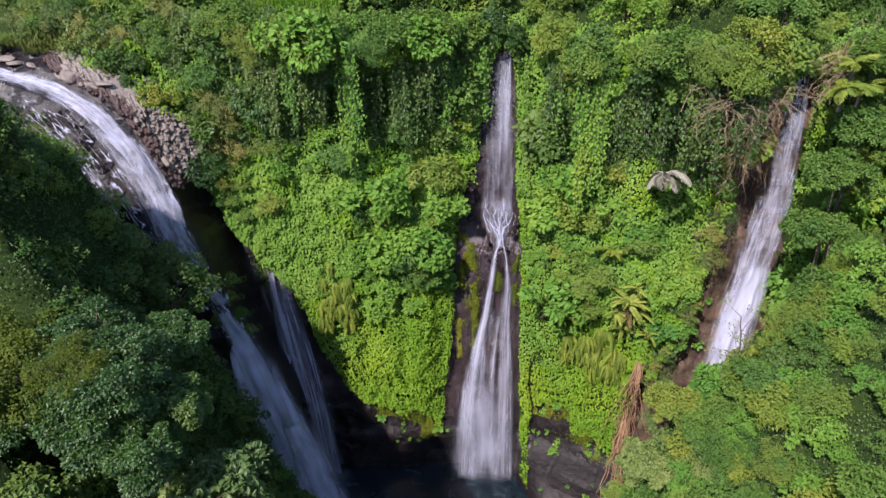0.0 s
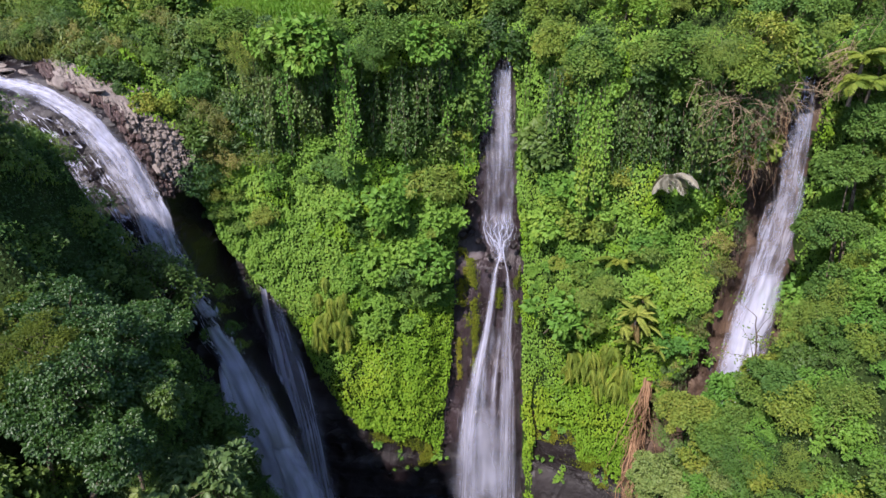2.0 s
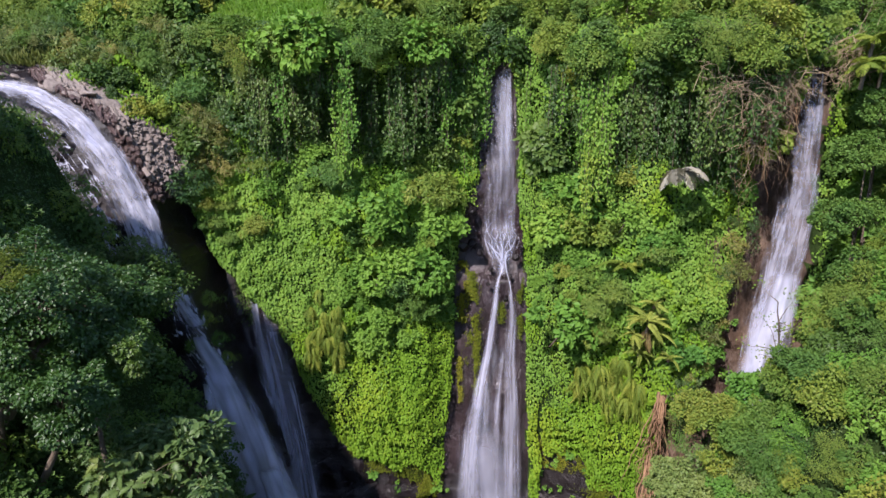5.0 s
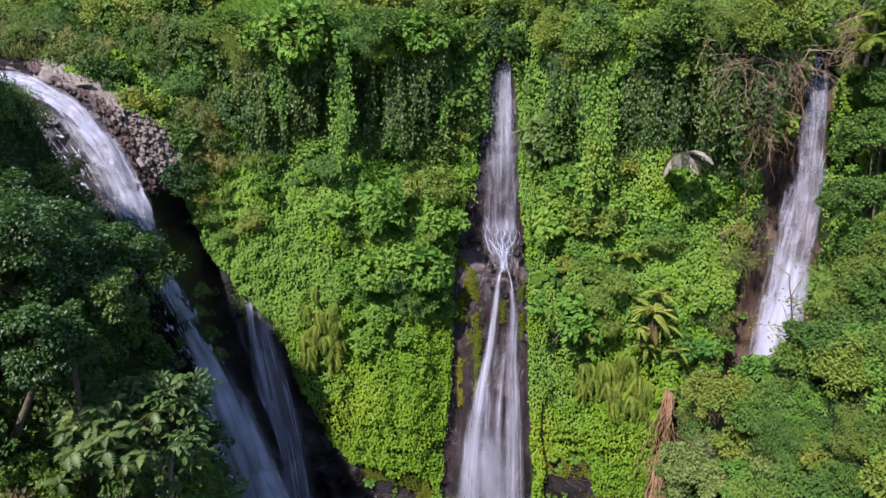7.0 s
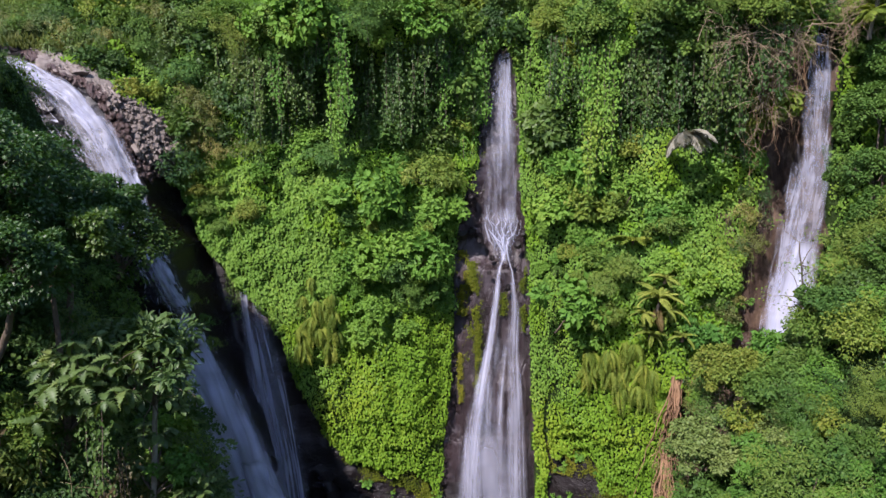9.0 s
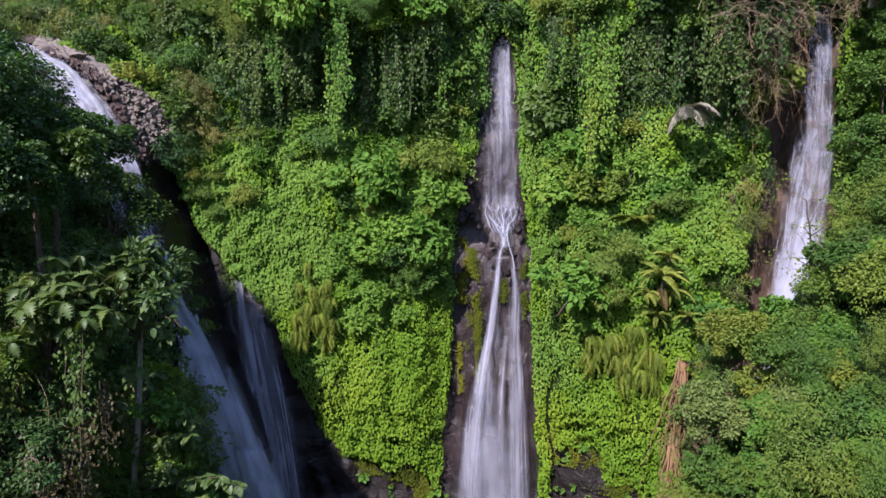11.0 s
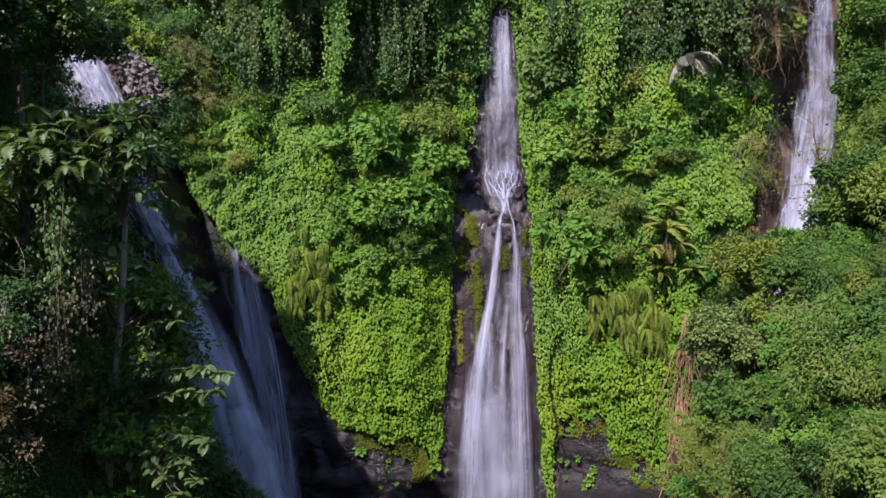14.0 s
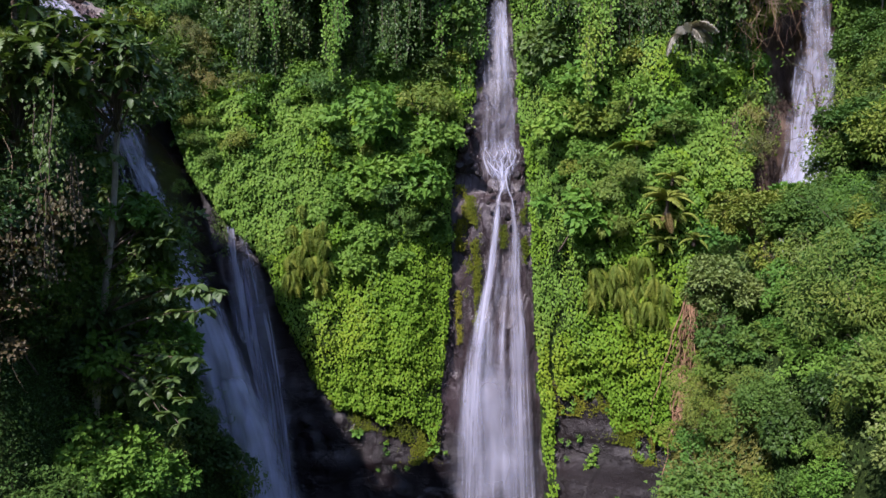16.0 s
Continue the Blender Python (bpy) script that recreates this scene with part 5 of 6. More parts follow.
def build_broad_tree():
    """The slender tree whose big leaves sit in rosettes."""
    at = np.array((-12.3, 28.8, float(land(-12.3, 28.8))))
    ob = tagged(empty("broad_leaved_tree", pose(*at)), "slender tree with big leaves in rosettes", "tree")
    top = np.array((-10.4, 26.9, 21.6))
    n = 16
    trunk = bend((0, 0, -0.6), top - at, 0, n, 0.05, 5)
    part("trunk", tubes("trunk", [(trunk, np.linspace(0.15, 0.08, n))], BARK_PALE, 10), ob, "thin pale grey trunk")
    g = np.random.default_rng(77)
    ends = [np.array((-10.4, 25.9, 21.8)) + unit(g.normal(size=3) + np.array([0.0, -0.4, 0.2])) * g.uniform(0.7, 2.1) * np.array([0.95, 0.75, 1.25]) for _ in range(32)]
    ends += [np.array((-9.6, 26.1, 22.9)) + g.normal(0, 0.45, 3) * np.array([1, 0.8, 1.1]) for _ in range(12)]
    upper = len(ends)
    ends += [np.array((g.uniform(-12.2, -8.9), g.uniform(27.2, 29.6), g.uniform(11.0, 18.6))) for _ in range(40)]
    ends += [np.array(p) for p in ((-7.6, 27.0, 14.2), (-7.2, 27.0, 14.8), (-8.0, 27.2, 15.0), (-8.5, 26.4, 11.9), (-8.1, 26.3, 11.3), (-8.8, 26.1, 10.9), (-8.2, 26.0, 10.6), (-7.9, 26.6, 12.5))]
    heads = []
    limbs = []
    for i, e in enumerate(ends):
        root = trunk[min(n - 1, max(3, int(np.argmin(np.abs(trunk[:, 2] + at[2] - e[2] + 1.2)))))] if i >= upper else trunk[g.integers(n - 3, n)]
        line = bend(root, e - at, 0.25, 8, 0.09, 90 + i)
        limbs.append((line, np.linspace(0.04, 0.012, 8)))
        heads.append(line[7])
        if i >= upper:
            heads += [line[4], line[5], line[6]]
    set_leaves(ob, heads, [rosette_leaf(i) for i in range(4)], 10, (0.26, 0.5), (-65, 30), 177)
    tagged(part("limb", tubes("limb", limbs, BARK, 6), ob), kind="stuff")
    me, _ = crown(78, 2.1, 36, 56, 0.3, OVAL, LEAF_BROAD, 0.95, 0.28, front=False)
    inner = tagged(part("crown", me, ob), kind="stuff")
    inner.matrix_local = Matrix.Translation(Vector(np.array((-10.8, 26.2, 22.0)) - at))
    me, _ = crown(79, 2.2, 26, 46, 0.26, OVAL, LEAF_BROAD, 1.3, 0.3, front=False)
    low = tagged(part("crown", me, ob), kind="stuff")
    low.matrix_local = Matrix.Translation(Vector(np.array((-10.6, 29.4, 15.0)) - at))


build_broad_tree()


def lobed_leaf(seed):
    """A deeply lobed drooping leaf, 1 long."""
    g = np.random.default_rng(seed)
    n = 15
    t = np.linspace(0, 1, n)
    w = 0.36 * np.sin(np.pi * np.clip(t * 0.9 + 0.08, 0, 1)) ** 0.8
    w[1::2] *= 0.35
    w[0] = 0.015
    ahead = np.where(np.arange(n) % 2 == 0, 0.08, 0.0)
    z = 0.15 * t - 0.45 * t ** 2
    v = np.concatenate([np.stack([s * w, t + abs(s) * ahead, z + abs(s) * (w * 0.3 + 0.015 * g.normal(size=n))], -1) for s in (-1, 0, 1)])
    f = [(r * n + i, r * n + i + 1, (r + 1) * n + i + 1, (r + 1) * n + i) for r in (0, 1) for i in range(n - 1)]
    return mesh_of("leaf", v, np.array(f)[:, ::-1], LEAF_BROAD, shade=True)


def build_lobed_tree():
    """The tree with big lobed leaves beside the slender one."""
    at = np.array((-14.0, 26.2, float(land(-14.0, 26.2))))
    ob = tagged(empty("lobed_leaved_tree", pose(*at)), "tree with big lobed leaves on twig ends", "tree")
    fork, n = np.array((-12.9, 25.4, 20.6)), 12
    trunk = bend((0, 0, -0.6), fork - at, 0, n, 0.06, 8)
    part("trunk", tubes("trunk", [(trunk, np.linspace(0.17, 0.09, n))], BARK, 9), ob, "thin grey trunk")
    g = np.random.default_rng(79)
    limbs, heads = [], []
    for i in range(60):
        e = np.array((-11.9, 24.6, 21.9)) + unit(g.normal(size=3) + np.array([0.1, -0.3, 0.2])) * g.uniform(0.6, 2.2) * np.array([1, 0.7, 0.85])
        line = bend(trunk[g.integers(n - 3, n)], e - at, 0.2, 8, 0.08, 190 + i)
        limbs.append((line, np.linspace(0.045, 0.013, 8)))
        heads += [line[7], line[5]]
    set_leaves(ob, heads, [lobed_leaf(i) for i in range(4)], 7, (0.32, 0.6), (-60, 30), 178)
    tagged(part("limb", tubes("limb", limbs, BARK, 6), ob), kind="stuff")


build_lobed_tree()
big_tree("tree", "small olive-leaved tree leaning out over the gorge's edge", (-14.2, 25.0, float(land(-14.2, 25.0))), (-13.3, 24.4, 15.8), (-13.3, 24.1, 16.6), 1.7, 1.2, 46, 130, 0.14, KITE, LEAF_OLIVE, 0.12, 81, 0.26)
big_tree("tree", "small olive-leaved tree leaning out over the gorge's edge", (-13.9, 24.2, float(land(-13.9, 24.2))), (-13.5, 23.8, 13.2), (-13.4, 23.6, 13.8), 1.4, 1.1, 36, 120, 0.14, KITE, LEAF_DRY, 0.1, 82, 0.28)


def hanging_vine(x, y, z, length, width, seed, mat, size=0.18, density=190, label="leafy vine curtain hanging down the cliff", group="hanging vines"):
    """Strands that hang straight down, with leaves all along them."""
    g = np.random.default_rng(seed)
    ob = tagged(empty("hanging_vine", pose(x, y, z)), label, "hanging vine", group)
    lines, at = [], []
    strands = max(3, int(width * 6))
    for i in range(strands):
        sx, sy, ln = g.normal(0, width * 0.42), g.normal(0, width * 0.22), length * g.uniform(0.55, 1.0)
        p = bend((sx, sy, 0.3), (sx + g.normal(0, 0.15), sy + g.normal(0, 0.1), -ln), 0, 9, 0.04, seed * 31 + i)
        lines.append((p, np.full(9, 0.018)))
        k = int(density * ln / strands * width)
        t = g.uniform(0, 1, k) ** 0.9
        q = np.stack([np.interp(t, np.linspace(0, 1, 9), p[:, a]) for a in range(3)], -1)
        at.append(q + g.normal(0, 0.2, (k, 3)))
    at = np.concatenate(at)
    n = np.array([0, -0.8, 0.45]) + random_dirs(g, len(at)) * 0.55
    tip = np.array([0, -0.3, -1.0]) + random_dirs(g, len(at)) * 0.5
    tagged(part("strand", tubes("strand", lines, BARK, 4), ob), kind="stuff")
    tagged(part("leaf_curtain", leaves("leaf_curtain", at, n, tip, size * g.uniform(0.6, 1.25, len(at)), KITE, mat), ob), kind="stuff")
    return ob


def build_hanging_vines():
    g = np.random.default_rng(41)
    for i in range(66):
        right = i % 5 < 2
        x = g.uniform(8.2, 20) if right else g.uniform(-16, 2.6)
        z = g.uniform(31, 38.5)
        y = float(cover(np.array(x), np.array(z))) - g.uniform(0.2, 0.8)
        # mostly dark leaves, which carry the shade of the hollows in their colour
        hanging_vine(x, y, z, g.uniform(2.5, 7.5), g.choice([0.5, 0.9, 1.6, 2.4]), 400 + i, LEAF_DARK if g.random() < 0.78 else LEAF_VINE, 0.25, 100)
    for x, z, ln, w in ((-7.6, 37.5, 9.0, 1.1), (-7.2, 38.5, 8, 0.7), (10.9, 36, 10, 1.2), (11.6, 37, 9, 0.9), (3.2, 37.5, 7, 0.8), (2.3, 37, 9, 1.0), (6.9, 36.8, 10, 0.6), (4.4, 38.6, 1.6, 0.8), (5.6, 38.6, 1.4, 0.8), (5.0, 39.0, 1.6, 0.8)):
        hanging_vine(x, float(cover(np.array(x), np.array(z))) - 0.7, z, ln, w, int(500 + x * 7 + z), LEAF_VINE, 0.25, 120)
    for i, (x, z) in enumerate(((-18.4, 27.5), (-17.8, 26.0), (-17.2, 24.6), (-16.8, 23.0), (-16.4, 21.4))):
        hanging_vine(x, float(rock_face(np.array(x), np.array(z))) - 0.5, z, g.uniform(3, 6), 0.8, 590 + i, LEAF_DARK)
    for i in range(26):
        z = g.uniform(12, 27)
        x = float(np.interp(z, [12.5, 15, 22, 26], [16.8, 18.6, 20.2, 21.6])) + g.uniform(-1.2, 1.0)
        hanging_vine(x, float(rock_face(np.array(x), np.array(z))) - 0.8, z, g.uniform(2, 5), g.uniform(0.4, 0.9), 560 + i, LEAF_OLIVE if i % 3 else LEAF_DRY, 0.15, 60, "thin straggling vine over brown rock")


def build_dry_vines():
    """Half-dry vines that hang from the trees at the gorge's edge."""
    g = np.random.default_rng(44)
    for i in range(11):
        x, y, z = g.uniform(-13.8, -11.2), g.uniform(23.8, 25.4), g.uniform(15.5, 21.6)
        hanging_vine(x, y, z, g.uniform(1.0, 3.4), g.uniform(0.3, 1.1), 640 + i, (LEAF_DARK, LEAF_DRY)[i % 2], 0.16, 150, "half-dry brown vine hanging from a tree", "dry vines")


def frond(length, width, leaflets, droop, seed, rise=0.35):
    """One feathered frond along +y: a rib and its paired leaflets."""
    g = np.random.default_rng(seed)
    t = np.linspace(0, 1, 12)
    rib = np.stack([0.05 * length * np.sin(t * 2 + seed), length * t * (1 - 0.25 * droop * t), length * (rise * t - droop * t ** 2)], -1)
    u = np.repeat(np.linspace(0.1, 0.99, leaflets), 2)
    s = np.tile([-1, 1], leaflets)
    at = np.stack([np.interp(u, t, rib[:, a]) for a in range(3)], -1)
    way = unit(np.stack([np.interp(u, t, np.gradient(rib[:, a])) for a in range(3)], -1))
    side = np.stack([s, np.zeros_like(u), np.zeros_like(u)], -1)
    tip = side * 0.9 + way * 0.55 - np.array([0, 0, 0.35]) + g.normal(0, 0.08, (len(u), 3))
    nrm = np.array([0, 0, 1.0]) + side * 0.2 + g.normal(0, 0.15, (len(u), 3))
    return rib, at, nrm, tip, width * np.sin(np.pi * np.clip(u * 0.85 + 0.12, 0, 1)) ** 0.6


def frond_plant(name, label, category, at, count, length, width, leaflets, droop, mat, seed, spread=(0, 360), stem=0.0, group="", tilt=(5, 60), lean=0.0):
    """A palm or fern: fronds round a short stem; every frond is a part with its rib."""
    g = np.random.default_rng(seed)
    ob = tagged(empty(name, pose(*at, lean, 0, 0)), label, category, group)
    if stem:
        part("stem", tubes("stem", [(bend((0, 0.3, -stem), (0, 0, 0), 0, 6, 0.03, seed), np.linspace(0.14, 0.1, 6))], BARK, 8), ob)
    kinds = []
    for i in range(3):
        rib, p, n, t, s = frond(length, width, leaflets, droop * g.uniform(0.7, 1.3), seed + i)
        kinds.append((leaves("frond", p, n, t, s, LANCE, mat), tubes("rib", [(rib, np.linspace(0.03, 0.006, 12))], mat, 5)))
    for i in range(count):
        a = spread[0] + (spread[1] - spread[0]) * (i + g.uniform(0.1, 0.9)) / count
        k = g.uniform(0.75, 1.15)
        f = tagged(part("frond", kinds[i % 3][0], ob), kind="stuff")
        f.matrix_local = pose(0, 0, 0, 0, 0, a) @ pose(0, 0, 0, g.uniform(*tilt) - 25, g.uniform(-25, 25), 0) @ Matrix.Diagonal((k, k, k, 1))
        part("rib", kinds[i % 3][1], f)
    return ob


def face_at(x, z, off=0.3):
    return (x, float(cover(np.array(x), np.array(z))) - off, z)


def rock_plants():
    """Olive shrubs that root in the brown rock beside the fall."""
    g = np.random.default_rng(47)
    for k in range(40):
        z = g.uniform(9, 27) if k < 22 else g.uniform(10, 19)
        x, s = float(np.interp(z, [9, 12.5, 15, 22, 26, 27], [16.6, 17.4, 19.2, 20.8, 22.0, 22.2])) + g.uniform(-1.6, 0.5), g.uniform(0.35, 0.75)
        place_kind((YELLOW, KINDS["olive"], KINDS["tier"])[k % 3], pose(x, float(rock_face(np.array(x), np.array(z))) - 0.9, z, 30, 0, g.uniform(-40, 40)) @ Matrix.Diagonal((s, s, s * 1.3, 1)), "shrubs on the brown rock", "olive shrub rooted in brown rock")


def build_fronds():
    frond_plant("palm", "pale silvery palm with drooping fronds on the cliff", "palm", (16.4, 49.2, 30.2), 6, 1.8, 0.85, 36, 1.0, LEAF_PALE, 313, (70, 290), 0.8, tilt=(0, 55))
    frond_plant("palm", "green palm with long fronds on the cliff", "palm", face_at(15.0, 19.2, 1.3), 17, 2.1, 0.34, 36, 0.6, LEAF_GOLDEN, 302, stem=1.0, tilt=(20, 75))
    frond_plant("dry_fronds", "dry tan fronds hanging below the palm", "dry fronds", face_at(15.0, 18.5, 1.0), 7, 1.7, 0.35, 30, 0.7, LEAF_STRAW, 306, (120, 250), tilt=(-75, -30))
    for i, (x, z, length) in enumerate(((15.9, 18.2, 1.9), (14.2, 18.0, 1.6), (15.4, 20.6, 1.7), (16.6, 16.6, 1.6), (14.8, 16.4, 1.8))):
        frond_plant("palm", "young yellow-green palm among the cliff shrubs", "palm", face_at(x, z, 1.0), 11, length * 0.8, 0.28, 28, 0.7, LEAF_GOLDEN, 320 + i, stem=0.4, tilt=(0, 75))
    frond_plant("palm", "small dark palm above the fern bank", "palm", face_at(13.6, 23.0, 0.6), 10, 2.0, 0.6, 22, 0.5, LEAF_FROND, 303, stem=0.6)
    frond_plant("palm", "small bright palm beside the vine curtain", "palm", face_at(10.6, 17.3, 0.5), 9, 1.6, 0.55, 20, 0.5, LEAF_FROND, 304, stem=0.5)
    for i, (x, y, z) in enumerate(((26.6, 46.2, 38.8), (27.8, 46.8, 37.2), (25.9, 45.4, 37.4))):
        frond_plant("palm", "bright green palm on the slope above the fall", "palm", (x, y, z), 11, 1.7, 0.5, 22, 0.5, LEAF_FROND, 305 + i, stem=1.6)
    g = np.random.default_rng(51)
    # long hanging ferns in two banks
    for i in range(24):
        x, z = g.uniform(-11.2, -8.2), g.uniform(13.5, 19.5)
        frond_plant("fern", "yellow-green fern with long hanging fronds", "fern", face_at(x, z, 0.3), 6, 1.5, 0.34, 18, 1.0, LEAF_FROND, 320 + i, (130, 230), group="hanging ferns", tilt=(-30, 20))
    for i in range(26):
        x, z = g.uniform(10.6, 15.2), g.uniform(12.0, 15.5)
        frond_plant("fern", "green fern with long hanging fronds", "fern", face_at(x, z, 0.4), 7, 1.7, 0.34, 18, 1.1, LEAF_FROND, 350 + i, (120, 240), group="hanging ferns", tilt=(-30, 20))
    for i in range(12):
        y, z = g.uniform(30, 44), g.uniform(8, 24)
        xs = np.linspace(-30, -6, 200)
        x = float(xs[np.argmin(np.abs(land(xs, np.full(200, y)) - z))]) + 0.4
        frond_plant("fern", "dark green fern on the shaded slope", "fern", (x, y, z + 0.3), 9, 1.4, 0.4, 18, 0.6, LEAF_DARK, 380 + i, group="ferns on the shaded slope")


def root_bundle(name, label, start, end, count, spread, seed, radius=0.04, group=""):
    g = np.random.default_rng(seed)
    start, end = np.array(start, float), np.array(end, float)
    ob = tagged(empty(name, pose(*start)), label, "roots", group)
    for i in range(count):
        a = g.normal(0, 0.18, 3) * np.array([1, 0.5, 1])
        t = g.uniform(0.45, 1.0)
        b = (end - start) * t + g.normal(0, spread, 3) * np.array([1, 0.4, 0.6]) * t
        part("root", tubes("root", [(bend(a, b, 0, 14, 0.42, seed * 7 + i), np.linspace(radius * g.choice([0.35, 0.6, 1.0, 1.6]), 0.008, 14))], ROOT_BARK, 5), ob)
    return ob


def dead_tangle(at, reach, count, seed, label="heap of dry bare branches caught on the cliff", thick=1.0):
    """A heap of dry bare branches."""
    g = np.random.default_rng(seed)
    count = int(count * 1.9)
    ob = tagged(empty("dead_branches", pose(*at)), label, "dead branches", "dead branches")
    for i in range(count):
        a = g.normal(0, 0.4, 3) * np.array(reach)
        d = unit(g.normal(size=3) * np.array([1, 0.5, 0.8]) + np.array([0, -0.2, -0.55]))
        p = bend(a, a + d * g.uniform(1.2, 3.2), g.uniform(-0.1, 0.5), 9, 0.12, seed * 13 + i)
        lines = [(p, np.linspace(g.uniform(0.014, 0.032) * thick, 0.009 * thick, 9))]
        for j in range(3):
            k = g.integers(3, 8)
            e = p[k] + unit(d + g.normal(0, 0.7, 3)) * g.uniform(0.4, 1.2)
            lines.append((bend(p[k], e, 0, 6, 0.08, seed * 17 + i * 5 + j), np.linspace(0.015 * thick, 0.005 * thick, 6)))
        part("branch", tubes("branch", lines, DEAD_WOOD, 5), ob)
    return ob


build_hanging_vines()
build_dry_vines()
rock_plants()
build_fronds()
root_bundle("aerial_roots", "bundle of pale brown aerial roots down bare rock", on_face(16.5, 13.4, 2.0), on_face(15.3, 2.4, 2.0), 40, 0.8, 71, 0.055)
root_bundle("aerial_roots", "thin pale roots hanging before the dark hollow", (21.2, 48.6, 37.2), (21.4, 48.8, 27.5), 26, 0.9, 73, 0.035)
root_bundle("aerial_roots", "thin pale roots hanging beside the fall", (23.2, 48.9, 37.0), (22.6, 48.6, 29.0), 18, 0.6, 74, 0.03)
root_bundle("aerial_roots", "bundle of thin brown aerial roots over the rock foot", on_face(15.9, 8.0, 2.0), on_face(14.8, -1.5, 1.7), 32, 0.5, 72, 0.05)
for i, (at, reach, n) in enumerate((((19.6, 46.6, 36.0), (2.6, 1.4, 1.3), 30), ((22.4, 47.6, 36.2), (1.6, 1.2, 1.8), 24), ((27.0, 48.8, 38.0), (1.2, 1.0, 2.0), 26), ((20.8, 47.8, 33.2), (1.2, 0.9, 2.4), 20))):
    dead_tangle(at, reach, n, 80 + i)


for i, at in enumerate(((-14.6, 24.8, 20.2), (-13.6, 25.2, 17.4), (-14.4, 24.2, 14.4))):
    dead_tangle(at, (1.3, 0.8, 1.6), 12, 90 + i, "tangle of dry twigs at the gorge's edge", 0.45)


# ---- rocks, moss, small plants on the rock ----
def boulder_mesh(seed, detail=2, angular=0.5):
    """A worn angular rock about 1 across."""
    g = np.random.default_rng(seed)
    bm = bmesh.new()
    bmesh.ops.create_icosphere(bm, subdivisions=detail, radius=0.5)
    planes = [(Vector(unit(g.normal(size=3))), g.uniform(0.2, 0.38)) for _ in range(14)]
    for v in bm.verts:
        for n, d in planes:
            over = v.co.dot(n) - d
            if over > 0:
                v.co -= n * over * (0.75 + 0.25 * angular)
        v.co += v.co.normalized() * 0.03 * noise.noise(v.co * 5 + Vector((seed, 0, 0)))
    me = bpy.data.meshes.new("boulder")
    bm.to_mesh(me)
    bm.free()
    return me


def with_mat(me, mat):
    me.materials.append(mat)
    return me


ROCKS_PALE = [with_mat(boulder_mesh(i, 3, 0.6), BASALT) for i in range(6)]
for rock in ROCKS_PALE:
    rock.polygons.foreach_set("use_smooth", np.ones(len(rock.polygons), bool))
ROCKS_DARK = [with_mat(boulder_mesh(20 + i), ROCK_SHADED) for i in range(5)]


def column_mesh(seed):
    """A six-sided basalt column lying along z, broken off unevenly."""
    g = np.random.default_rng(seed)
    ang = np.arange(6) * np.pi / 3 + g.uniform(-0.2, 0.2, 6)
    rad = 0.5 * g.uniform(0.8, 1.1, 6)
    rings = [np.stack([rad * k * np.cos(ang), rad * k * np.sin(ang), np.full(6, z) + g.uniform(-0.06, 0.06, 6)], -1) for z, k in ((-0.5, 1.0), (0.42, 1.0), (0.5, 0.82))]
    v = np.concatenate(rings + [np.array([[0, 0, 0.52]])])
    f = [(r * 6 + i, r * 6 + (i + 1) % 6, r * 6 + 6 + (i + 1) % 6, r * 6 + 6 + i) for r in (0, 1) for i in range(6)]
    me = mesh_of("column", v, np.array(f), BASALT)
    bm = bmesh.new()
    bm.from_mesh(me)
    bmesh.ops.contextual_create(bm, geom=[e for e in bm.edges if e.is_boundary and all(w.co.z > 0.2 for w in e.verts)])
    bm.to_mesh(me)
    bm.free()
    return me


